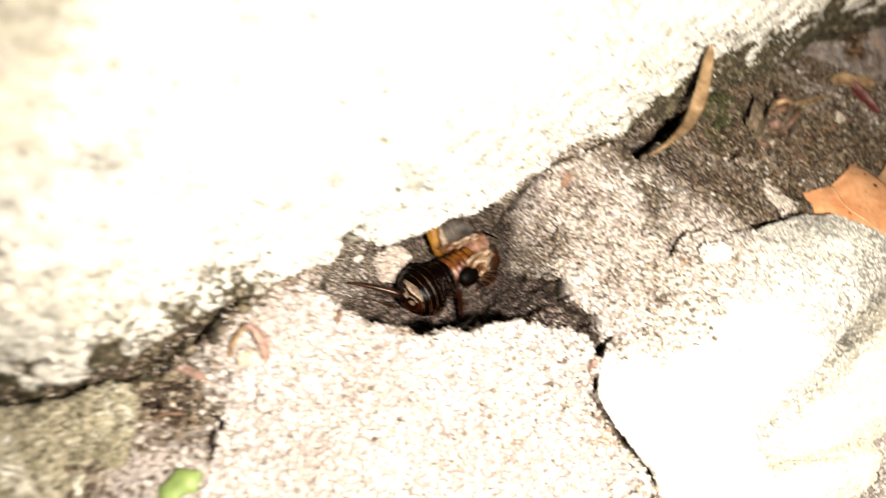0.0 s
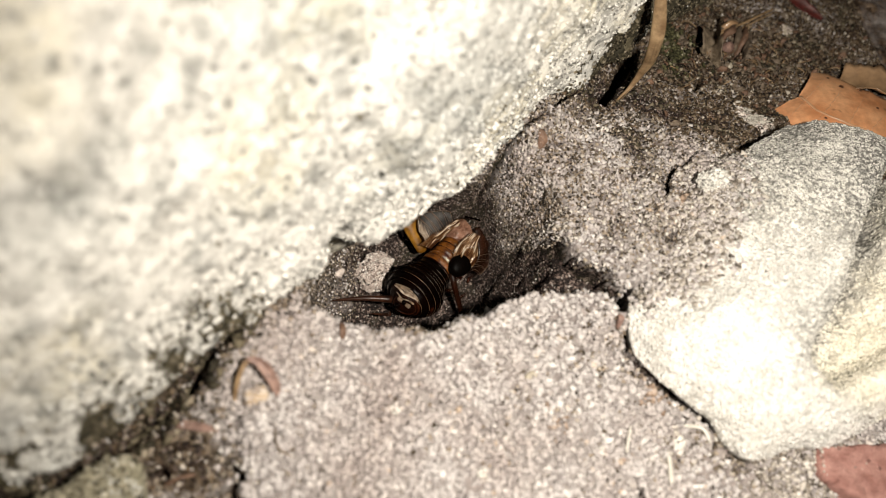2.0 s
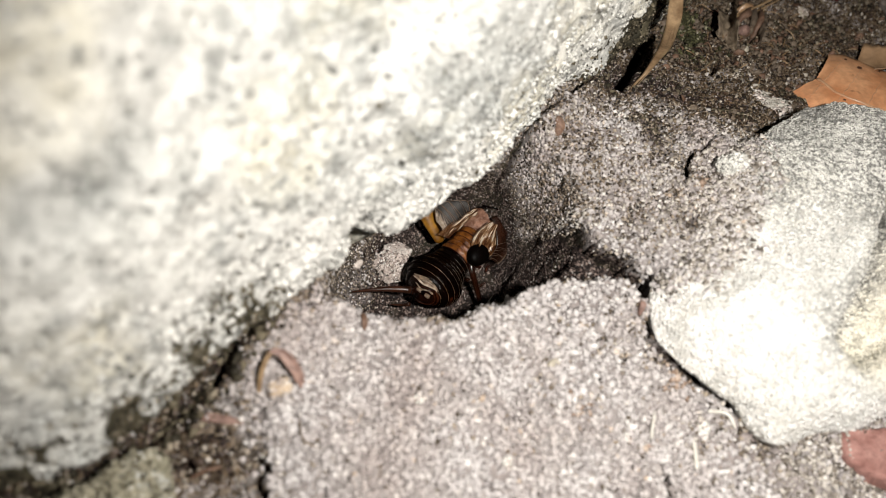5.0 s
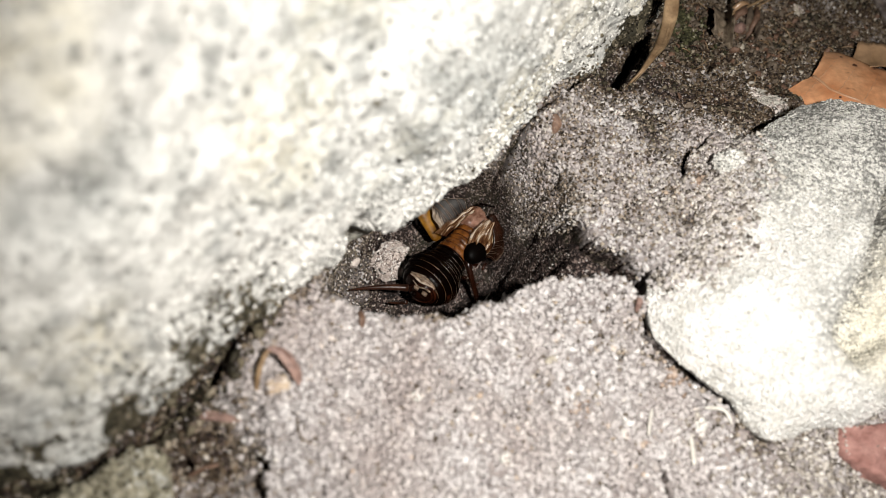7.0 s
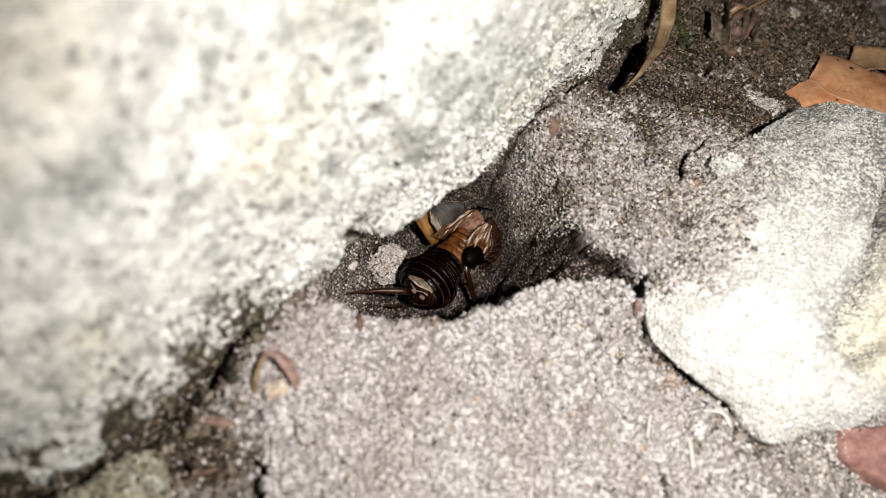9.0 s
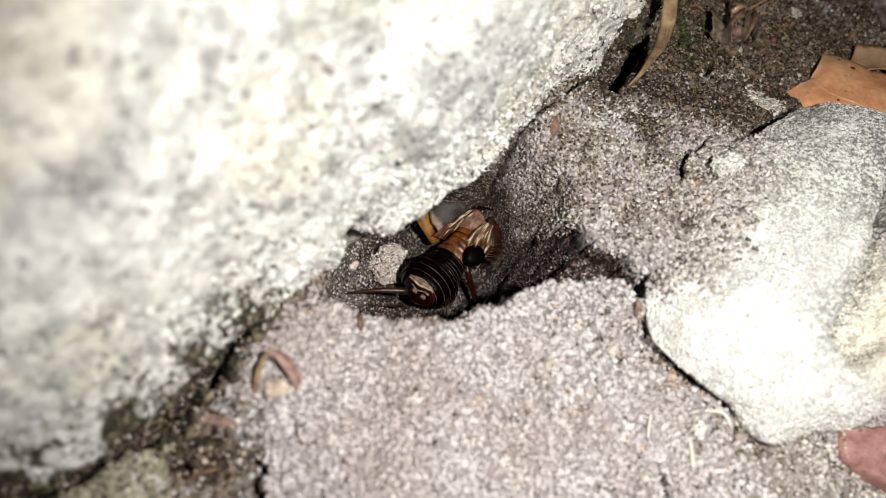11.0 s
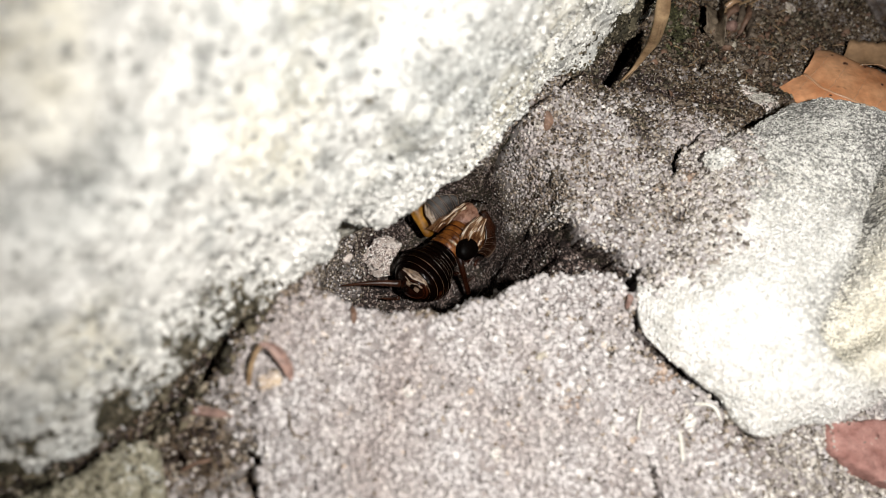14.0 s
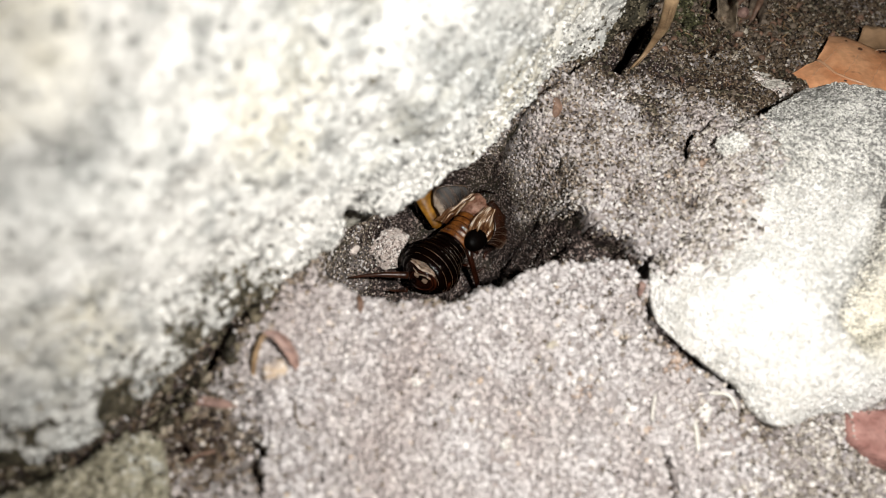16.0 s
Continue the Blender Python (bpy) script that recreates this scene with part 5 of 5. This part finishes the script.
def build_litter():
    dry_leaf()
    small_leaf([(56.3, 35.5, -4.6), (57.9, 35.5, -3.8), (60.5, 35.6, -3.2), (70.0, 34.4, -4.2)], (0.3, 0.9, -0.2), 6.5, LEAF_DULL, "dull brown curled leaf under another leaf", end=0.08)
    dry_blade()
    # husk, straw and scraps on the dark earth
    husk = [(39.9, 42.7, -5), (39.1, 40.5, -5), (38.6, 37.6, -5), (39.1, 35, -5)]
    small_leaf(grounded([(*p[:2], lift) for p, lift in zip(husk, (0.8, 1.3, 0.9, 0.0))], 0.3), (0.8, 0.2, 0.5), 2.3, PALE_HUSK, "thin grey-brown curled seed husk on dark earth", 0.1, 1.4, 1.0, "husk", "husk", 0.06)
    for a, b, radius, material in (((39.7, 41.8, -5), (51.3, 50.4, -5), 0.20, STRAW), ((40.3, 43, -5), (50.4, 50.7, -5), 0.16, HUSK), ((41, 42.1, -5), (50.9, 49.4, -5), 0.13, STRAW)):
        mid = ((a[0] + b[0]) / 2, (a[1] + b[1]) / 2)
        strand(grounded([(*a[:2], 0.5), (*mid, 0.8), (*b[:2], 0.5)]), radius, material, "long tan straw lying on dark earth", "straw", "straw")
    for spots, width, material, label, name in ((((53.2, 54.0, -5), (55.8, 51.8, -5), (58.6, 49.6, -5)), 1.5, RED_FLAKE, "dark red leaf scrap among litter", "leaf_scrap"),
                                                (((50.8, 53.1, -5), (54, 53.6, -5), (58.2, 55.3, -5)), 2.2, STRAW, "pale tan leaf scrap among litter", "leaf_scrap"),
                                                (((41.5, 38.9, -5), (42.8, 40.6, -5), (44.6, 42.8, -5)), 1.4, RUST_FLAKE, "rust-brown bark flake on dark earth", "bark_flake"),
                                                (((38.6, 34.7, -5), (39.6, 34.6, -5), (40.4, 35.4, -5)), 0.8, RUST_FLAKE, "orange-brown leaf crumb on dark earth", "leaf_scrap"),
                                                (((42.8, 37.1, -5), (43.9, 39.2, -5), (45.5, 42.3, -5)), 1.2, HUSK, "dark curled bark shred on dark earth", "bark_flake")):
        small_leaf(grounded([(*p[:2], 0.3 + 0.3 * (n == 1)) for n, p in enumerate(spots)], 0.2), (0.3, 0.9, 0.3), width, material, label, 0.12, 0.4, 0.2, "litter", name)
    # strips of torn bark behind the husk
    for n, (a, b, width, material) in enumerate((((40.6, 43.4), (44.6, 46.2), 1.5, LEAF_DULL), ((41.2, 41.8), (43.6, 44.6), 1.2, RUST_FLAKE), ((42.2, 39.2), (44.4, 44.6), 1.0, HUSK), ((43.2, 39.4), (45.6, 45.4), 0.9, RUST_FLAKE), ((44.2, 40.0), (46.6, 45.0), 0.8, HUSK), ((40.9, 39.2), (42.6, 41.4), 1.6, PINK_FLAKE))):
        mid = ((a[0] + b[0]) / 2, (a[1] + b[1]) / 2)
        small_leaf(grounded([(*a, 0.2), (*mid, 1.3), (*b, 0.5)], 0.2), (0.8, -0.4, 0.5 - 0.2 * (n % 3)), width, material, "curled strip of torn brown bark on dark earth", 0.12, 0.7, 0.25, "bark", "bark_strip")
    for spots, radius in ((((47.4, 45.5, -5), (48.5, 43.3, -5), (49.8, 41.5, -5)), 0.12), (((51.6, 44.9, -5), (51.5, 42.6, -5), (51.9, 40.7, -5)), 0.10), (((45.7, 39.8, -5), (45.9, 38.5, -5), (45.9, 37, -5)), 0.20),
                          (((42.3, 34.4, -5), (42.6, 34, -5), (43.2, 34.2, -5)), 0.10), (((40, 38.8, -5), (41, 40, -5), (42, 41.1, -5)), 0.10)):
        strand(grounded([(*p[:2], 0.1 + 0.2 * (n == 1)) for n, p in enumerate(spots)], 0.05), radius, HUSK, "thin dull root thread on dark earth", "root_thread", "root")
    stone("pebble", *(52.3, 46.4), (1.7, 1.9, 0.9), 6, PALE_STONE, "pale crumbly pebble among leaf litter", 20, crust=160)
    stone("pebble", *(41.1, 36.7), (0.9, 1.3, 0.8), 3, PALE_STONE, "small whitish oval pebble on dark earth", 60)
    # whitish frayed scrap beside the crack
    scrap_rng = np.random.RandomState(6)
    all_v, all_f, base = [], [], 0
    for n in range(70):
        k, off = scrap_rng.rand(), scrap_rng.normal(0, 0.8)
        x, y = 39.2 + 4.8 * k, 27.2 - 3.4 * k + 1.3 * off
        turn, long = scrap_rng.normal(-0.5, 0.5), scrap_rng.uniform(0.5, 1.5)
        dx, dy = long * math.cos(turn), long * math.sin(turn)
        ends = grounded([(x, y, 0.3 * scrap_rng.rand()), (x + dx, y + dy, 0.2 * scrap_rng.rand())])
        line = rounded([ends[0], tuple((np.array(ends[0]) + ends[1]) / 2 + (0, 0, 0.12)), ends[1]], 6, False)
        verts, faces = sheet(line, (-dy, dx, scrap_rng.normal(0, 0.4)), (0.25 + 0.4 * scrap_rng.rand()) * np.array([0.15, 0.8, 1.0, 0.9, 0.5, 0.1]), scrap_rng.uniform(-0.5, 0.5), 0.08, 4, 0.12)
        all_v.append(verts)
        all_f.append(np.asarray(faces) + base)
        base += len(verts)
    scrap = piece("plant_scrap", np.concatenate(all_v), np.concatenate(all_f), GREY_FIBRE)
    tagged(scrap, "frayed whitish plant scrap on damp sand beside a crack", "plant scrap")
    k, off = scrap_rng.rand(520), scrap_rng.normal(0, 0.75, 520)
    x, y = 39.4 + 5.0 * k, 26.8 - 3.6 * k + 1.4 * off
    tagged(piece("scrap_crumbs", *grains(np.stack([x, y, ground_at(x, y) + 0.15], -1), 0.2, 0.6, 31), PEBBLE_GRAIN, scrap, "pale crumbs"), kind="stuff")
    # the bent twig and the rusty flake on the sand
    strand([on_ground(-16.5, -16.0, 0.1), (-16.4, -14.6, 3.0), (-15.9, -13.3, 4.0), (-15.2, -12.9, 4.1)], 0.24, STRAW, "tan bent twig standing in sand", "twig", "twig")
    small_leaf([(-15.8, -12.9, 4.3), (-14.6, -13.2, 4.1), (-13.4, -14.4, 3.2), on_ground(-12.7, -15.4, 0.1)], (0.75, 0.55, 0.35), 1.05, PINK_FLAKE, "reddish-brown curled flake leaning on a twig", 0.15, 0.4, 0.15, "bark", "bark_flake")
    stone("pebble", -14.9, -15.3, (2.0, 1.4, 1.1), 8, TAN_STONE, "warm tan sandy pebble under a twig", 30, 0.4, grain=0.12, rough=0.45, crust=260)
    small_leaf(grounded([(-22.0, -17.2, 0.1), (-20.0, -17.5, 0.4), (-17.6, -17.9, 0.1)]), (0.1, 0.9, 0.3), 0.75, PINK_FLAKE, "pinkish-brown bark strip on sand", 0.15, 0.4, 0.15, "bark", "bark_flake")
    strand(grounded([(-22.5, -22.8, 0.1), (-21.0, -21.8, 0.5), (-19.6, -21.2, 0.2)]), 0.17, STRAW, "short brown straw on dark earth", "straw", "straw")
    strand(grounded([(-21.5, -22.6, 0.1), (-20.2, -21.9, 0.4), (-19.0, -21.6, 0.2)]), 0.18, RUST_FLAKE, "short brown straw on dark earth", "straw", "straw")
    strand(grounded([(-12.9, -17.6, 0.1), (-12.4, -19.4, 0.3), (-10.8, -20.0, 0.0)]), 0.10, HUSK, "dull curved root thread on sand", "root", "root")
    strand(grounded([(19.7, -3.8, 0.2), (19.4, -4.6, 0.45), (19.2, -5.5, 0.15)]), 0.34, PINK_FLAKE, "short pinkish root in sand beside a crack", "root", "root")
    # scraps on the pale sand
    small_leaf(grounded([(12.1, 17.0, 0.1), (12.5, 16.2, 0.25), (12.4, 15.2, 0.1)]), (0.9, 0.2, 0.3), 0.9, RUST_FLAKE, "small orange-brown leaf scrap on sand", 0.1, 0.3, 0.05, "leaf scrap", "leaf_scrap")
    small_leaf(grounded([(-7.9, -7.3, 0.5), (-7.7, -8.2, 0.7), (-7.6, -9.0, 0.1)]), (0.9, 0.1, 0.3), 0.45, RUST_FLAKE, "small reddish bark chip upright in sand", 0.12, 0.3, 0.05, "bark", "bark_flake")
    stone("pebble", 10.2, -11.0, (1.3, 0.8, 0.6), 2, PALE_STONE, "small yellowish sand pebble", 35)
    strand(grounded([(25.5, -14.6, 0.15), (27.2, -14.9, 0.5), (28.0, -16.2, 0.2)]), 0.2, WHITE_FIBRE, "curved white root fibre on sand")
    strand(grounded([(19.4, -17.6, 0.15), (19.7, -16.2, 0.4), (20.2, -14.9, 0.2)]), 0.16, WHITE_FIBRE, "straight white stalk on sand")
    strand(grounded([(23.6, -20.2, 0.2), (23.6, -18.8, 0.5), (23.4, -17.6, 0.3)]), 0.26, WHITE_FIBRE, "short thick white stalk on sand")
    for x, y, s, seed in ((20.2, 19.3, 1.1, 1), (24.8, -16.3, 1.3, 7), (-2.6, -15.3, 1.0, 9), (5.6, -20.4, 1.1, 11), (17.2, -17.6, 0.9, 12)):
        stone("pebble", x, y, (s, s * 0.85, s * 0.6), seed, ROCK_SMALL, "pale quartz pebble in coarse sand", 40 * seed, crust=70)
    stone("pebble", -3.0, 7.4, (5.4, 4.8, 3.2), 22, PEBBLE, "grainy grey-beige pebble beside the cricket", 55, 0.15, grain=0.14, rough=0.5, crust=2200)
    stone("pebble", -7.4, 5.6, (1.4, 1.2, 0.9), 15, PEBBLE, "small grey pebble on the hollow's floor", 60)
    for a, b in (((7.8, 1.6), (9.6, 4.4)), ((8.2, 1.9), (9.2, 3.5)), ((7.4, 1.7), (8.3, 2.9))):
        strand(grounded([(*a, 0.2), ((a[0] + b[0]) / 2, (a[1] + b[1]) / 2, 1.6), (*b, 1.2)]), 0.10, WHITE_FIBRE, "fine white root hair in the hollow", "root_hair", "root")
    # the bit of brick and the beige stone, half out of the ground
    brick = piece("brick_fragment", *worn_block(BRICK_RING, 0.75, -6.0, 0.22), BRICK)
    edge = rounded(BRICK_RING, 900)
    dust_rng = np.random.RandomState(61)
    inset = np.concatenate([dust_rng.exponential(0.4, 900), dust_rng.exponential(2.0, 90)])
    spot = np.concatenate([edge, edge[dust_rng.randint(0, 900, 90)]])
    way = edge.mean(0) - spot
    spot = spot + way / np.linalg.norm(way, axis=1)[:, None] * (inset + 0.15)[:, None]
    spot = np.concatenate([spot, np.full((990, 1), 0.62)], -1)
    spot = spot[value_noise(spot / 1.6 + 7) + 0.25 * dust_rng.randn(990) > 0.12]
    tagged(piece("sand_dusting", *grains(spot, 0.15, 0.5, 19), TAN_GRAIN, brick, "sand grains on the brick"), kind="stuff")
    tagged(brick, "flat red clay brick bedded in sand beside a rock", "brick")
    shape = worn_block([(-44.0, -30.5), (-38.0, -27.6), (-33.6, -25.8), (-29.0, -23.4), (-25.8, -20.9), (-23.8, -20.9), (-22.6, -23.4), (-22.0, -27.4), (-23.6, -31.0), (-30.0, -35.0), (-40.0, -38.0)], 0.7, -7.0, 0.5)
    stone_ob = piece("stone", *shape, BEIGE)
    crusted(stone_ob, *shape, 5200, 0.2, 0.6, STONE_GRAIN, "beige grains")
    tagged(stone_ob, "rough flat beige stone at a rock's foot", "stone")
    green = small_leaf([on_ground(-17.6, -30.5, 0.2), on_ground(-17.2, -28.8, 1.4), on_ground(-16.2, -27.4, 1.8), on_ground(-15.2, -26.6, 1.5)], (0.8, -0.5, 0.2), 2.6, GREEN, "small fresh green leaf at the earth's edge", 0.12, 0.4, 0.1)
    green.name = "green_leaf"


build_litter()
GROUPS = {"pebble": "pebbles in the sand", "bark_strip": "torn bark strips behind the husk", "straw": "straws on the dark earth", "root_thread": "root threads on the dark earth", "root_hair": "root hairs in the hollow", "plant_fibre": "white stalks on the sand", "leaf_scrap": "leaf scraps", "bark_flake": "bark flakes"}
for ob in scene.objects:
    if ob.parent is None and ob.name.split(".")[0] in GROUPS:
        tagged(ob, group=GROUPS[ob.name.split(".")[0]])


# ------------------------------------------------------------------ sand
def sand_places(rng, count):
    """Places spread evenly over the built ground's true surface, closest round the hollow and on the slab."""
    cx, cy = (GX[:-1] + GX[1:]) / 2, (GY[:-1] + GY[1:]) / 2
    wide, deep = np.diff(GX)[None], np.diff(GY)[:, None]
    slope_x = (GZ[:-1, 1:] - GZ[:-1, :-1]) / wide
    slope_y = (GZ[1:, :-1] - GZ[:-1, :-1]) / deep
    area = wide * deep * np.sqrt(1 + np.minimum(slope_x ** 2 + slope_y ** 2, 60))
    x, y = np.meshgrid(cx, cy)
    fine = 1 + 1.0 * smooth(x, 4, 10) * smooth(y, 0, 8) + 1.6 * np.exp(-(((x - 11.5) / 3.5) ** 2 + ((y - 9.5) / 5.0) ** 2)) + 1.4 * smooth(ground_at(x.ravel(), y.ravel(), GE).reshape(x.shape), 0.35, 0.7)
    weight = area * fine * ((x > -42) & (x < 66) & (y > -33) & (y < 56))
    # nothing under the big rock or the low one
    hidden = inside_distance(x.ravel(), y.ravel(), RIM + [(0.0, 120.0), (-120.0, 60.0)]).reshape(x.shape) > 4
    hidden &= GZ[:-1, :-1] > -7
    hidden |= np.hypot((x - 43) / 15, (y - 4) / 13) < 1
    weight[hidden] = 0
    pick = np.searchsorted(np.cumsum(weight.ravel()), rng.rand(count) * weight.sum())
    r, c = np.divmod(np.minimum(pick, weight.size - 1), weight.shape[1])
    u, v = rng.rand(count, 1), rng.rand(count, 1)
    spots = (GP[r, c] * (1 - u) + GP[r, c + 1] * u) * (1 - v) + (GP[r + 1, c] * (1 - u) + GP[r + 1, c + 1] * u) * v
    return cx[c], cy[r], spots


def scatter_sand():
    rng = np.random.RandomState(21)
    x, y, spots = sand_places(rng, 146000)
    keep = np.ones(len(x), bool)
    for line, half, _, *under in CRACKS:
        keep &= line_distance(x, y, line) > (half * 0.85 if under else half + 0.12)
    x, y, spots = x[keep], y[keep], spots[keep]
    earth = ground_at(x, y, GE)
    mark = earth + 0.17 * rng.randn(len(x)) + 0.10 * smooth(y + 0.3 * (x - 10), 1, 6) * smooth(x, 6, 10)
    soil = (rng.rand(len(x)) < ground_at(x, y, GH) * 0.9) & (mark < 0.85)
    tan = (mark < 0.27) & ~soil & (rng.rand(len(x)) < (0.45 + 0.6 * value_noise(np.stack([x, y, 0 * x], -1) / 6.0)) * smooth(y + 0.3 * (x - 10), 1, 8) * smooth(x, 6, 10))
    tan |= (mark < 0.27) & ~soil & (rng.rand(len(x)) < 0.85 * smooth(x + 4 * value_noise(np.stack([x, y, 0 * x], -1) / 4.0), 24, 33) * smooth(-y, 13, 17))
    soil_or_tan = soil | tan
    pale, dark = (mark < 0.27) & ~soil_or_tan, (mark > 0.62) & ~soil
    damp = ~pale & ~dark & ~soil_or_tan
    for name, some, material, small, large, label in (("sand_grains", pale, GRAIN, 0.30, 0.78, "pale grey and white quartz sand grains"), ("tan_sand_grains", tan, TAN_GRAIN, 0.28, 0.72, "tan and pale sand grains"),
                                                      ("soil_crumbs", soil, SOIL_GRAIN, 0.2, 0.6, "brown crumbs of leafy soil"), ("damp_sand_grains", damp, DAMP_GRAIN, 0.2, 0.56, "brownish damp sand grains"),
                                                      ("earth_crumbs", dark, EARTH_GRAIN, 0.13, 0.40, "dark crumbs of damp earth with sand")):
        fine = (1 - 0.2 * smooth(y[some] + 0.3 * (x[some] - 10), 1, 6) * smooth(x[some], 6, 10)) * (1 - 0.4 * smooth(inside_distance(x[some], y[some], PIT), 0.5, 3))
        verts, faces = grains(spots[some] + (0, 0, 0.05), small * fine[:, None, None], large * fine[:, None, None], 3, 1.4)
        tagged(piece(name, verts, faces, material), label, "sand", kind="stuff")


scatter_sand()


def scatter_stains():
    """Rust-stained grains in the pale sand beside the low rock and before the hollow."""
    rng = np.random.RandomState(71)
    spots = []
    for x, y, wide, count in ((23.2, -10.4, 0.8, 60), (22.6, -12.2, 0.6, 25), (12.6, -15.2, 0.8, 14), (27.4, 9.0, 0.6, 14)):
        east, north = x + wide * rng.randn(count), y + wide * rng.randn(count)
        spots.append(np.stack([east, north, ground_at(east, north) + 0.12], -1))
    verts, faces = grains(np.concatenate(spots), 0.3, 0.75, 23, 1.4)
    tagged(piece("rusty_sand_grains", verts, faces, RUSTY_GRAIN), "rust-stained sand grains among pale ones", "sand", kind="stuff")


scatter_stains()


def scatter_clods():
    """Crumbly dark clods in the gap along the big rock's foot and on the humus."""
    rng = np.random.RandomState(44)
    x, y = rng.uniform(-40, -9, 12000), rng.uniform(-32, -4, 12000)
    gap = line_distance(x, y, RIM)
    some = gap < 2.4 * rng.rand(len(x)) ** 0.7 * smooth(-x, 14, 18) + 0.2 * (x < -15)
    u, v = rng.uniform(16, 66, 12000), rng.uniform(14, 56, 12000)
    humus = (ground_at(u, v, GE) > 0.55) & (value_noise(np.stack([u, v, 0 * u], -1) / 3.0) > -0.1)
    x, y = np.concatenate([x[some], u[humus]]), np.concatenate([y[some], v[humus]])
    verts, faces = grains(np.stack([x, y, ground_at(x, y) + 0.05], -1), 0.25, np.where(x < 0, 1.3, 0.7)[:, None, None], 12)
    verts = verts + 0.12 * np.stack([value_noise(verts / 0.5 + s) for s in (1, 9, 17)], -1)
    tagged(piece("earth_clods", verts, faces, HUMUS_GRAIN), "dark crumbly clods of damp earth", "earth", kind="stuff")


scatter_clods()


def scatter_moss():
    """A breath of olive moss on the soil beside the dry blade."""
    rng = np.random.RandomState(52)
    x, y = rng.normal(33.2, 1.5, 2600), rng.normal(40.0, 2.6, 2600)
    some = value_noise(np.stack([x, y, 0 * x], -1) / 1.4) > -0.15
    x, y = x[some], y[some]
    verts, faces = grains(np.stack([x, y, ground_at(x, y) + 0.2 + 0.3 * rng.rand(len(x))], -1), 0.16, 0.6, 16)
    tagged(piece("moss", verts, faces, MOSS), "thin olive-green moss on damp soil", "moss", kind="stuff")


scatter_moss()


def scatter_litter():
    """Crumbled leaf, bark and root bits on the dark earth, too many to count."""
    rng = np.random.RandomState(33)
    for name, material, count, label in (("litter_crumbs", HUSK, 380, "grey-brown crumbs of leaf and bark"), ("litter_flakes", RUST_FLAKE, 160, "rusty crumbs of dead leaves"), ("litter_straws", STRAW, 80, "short straw-coloured root and stalk bits")):
        all_v, all_f, base = [], [], 0
        for n in range(count):
            if n % 12 == 0 and material is HUSK:
                x, y = rng.uniform(-26, -17), rng.uniform(-26, -14)
            else:
                x, y = rng.uniform(22, 66), rng.uniform(20, 56)
                if rng.rand() > 0.35:
                    x, y = rng.normal(42, 7), rng.normal(39, 4)
            if float(ground_at(x, y, GE)) < 0.4:
                continue
            turn, size = rng.uniform(0, 6.28), rng.uniform(0.5, 1.0)
            long = size * (2.6 if material is STRAW else 1.3)
            d = np.array((math.cos(turn), math.sin(turn)))
            ends = [np.array((x, y)) + d * long * k for k in (-0.5, 0.0, 0.5)]
            line = rounded([(*e, float(ground_at(*e)) + lift) for e, lift in zip(ends, (0.05, 0.2 + 0.4 * rng.rand(), 0.1))], 6, False)
            if material is STRAW:
                verts, faces = tube(line, 0.04 + 0.05 * rng.rand(), 5)
            else:
                verts, faces = sheet(line, (-d[1], d[0], rng.normal(0, 0.5)), size * np.array([0.3, 0.8, 1.0, 0.9, 0.7, 0.2]) * rng.uniform(0.5, 1.0), rng.uniform(-0.6, 0.8), 0.08, 4, 0.15)
            all_v.append(verts)
            all_f.append(np.asarray(faces) + base)
            base += len(verts)
        tagged(piece(name, np.concatenate(all_v), np.concatenate(all_f), material), label, "litter", kind="stuff")


scatter_litter()


# ------------------------------------------------------------------ what moves
def motions():
    """The cricket's wing covers sweep in short chirps; between them they rest."""
    seen = [0.3, 0.8, 1.2, 1.6, 1.9, 2.3, 2.7, 2.9, 3.2, 3.6, 3.8, 4.0, 4.3, 4.6, 4.9, 5.2, 5.5, 5.8, 6.1, 6.4, 6.6, 6.9, 7.1, 7.4, 7.7, 7.9, 8.1, 8.6, 8.9, 9.2, 9.5, 9.8, 10.1,
            10.4, 10.7, 11.0, 11.4, 12.0, 12.2, 12.7, 13.2, 13.5, 13.8, 14.1, 14.4, 14.6, 15.1, 15.4, 15.7, 16.0]
    for wing, hinge, swing in ((WING_A, HINGE_A, 26), (WING_B, HINGE_B, -22)):
        x, y, z = (v * MM for v in hinge)
        rows = [(0.0, pose(x, y, z))]
        for t in seen:
            for step, angle in ((-2, 0), (-1, swing), (1, -swing), (2, 0)):
                when = t + step / 30
                if rows[-1][0] + 0.02 < when < 16.0:
                    rows.append((when, pose(x, y, z, angle, 0, 0)))
        rows.append((16.0 + 1 / 30, pose(x, y, z, -swing, 0, 0)))
        walk(wing, rows)


motions()
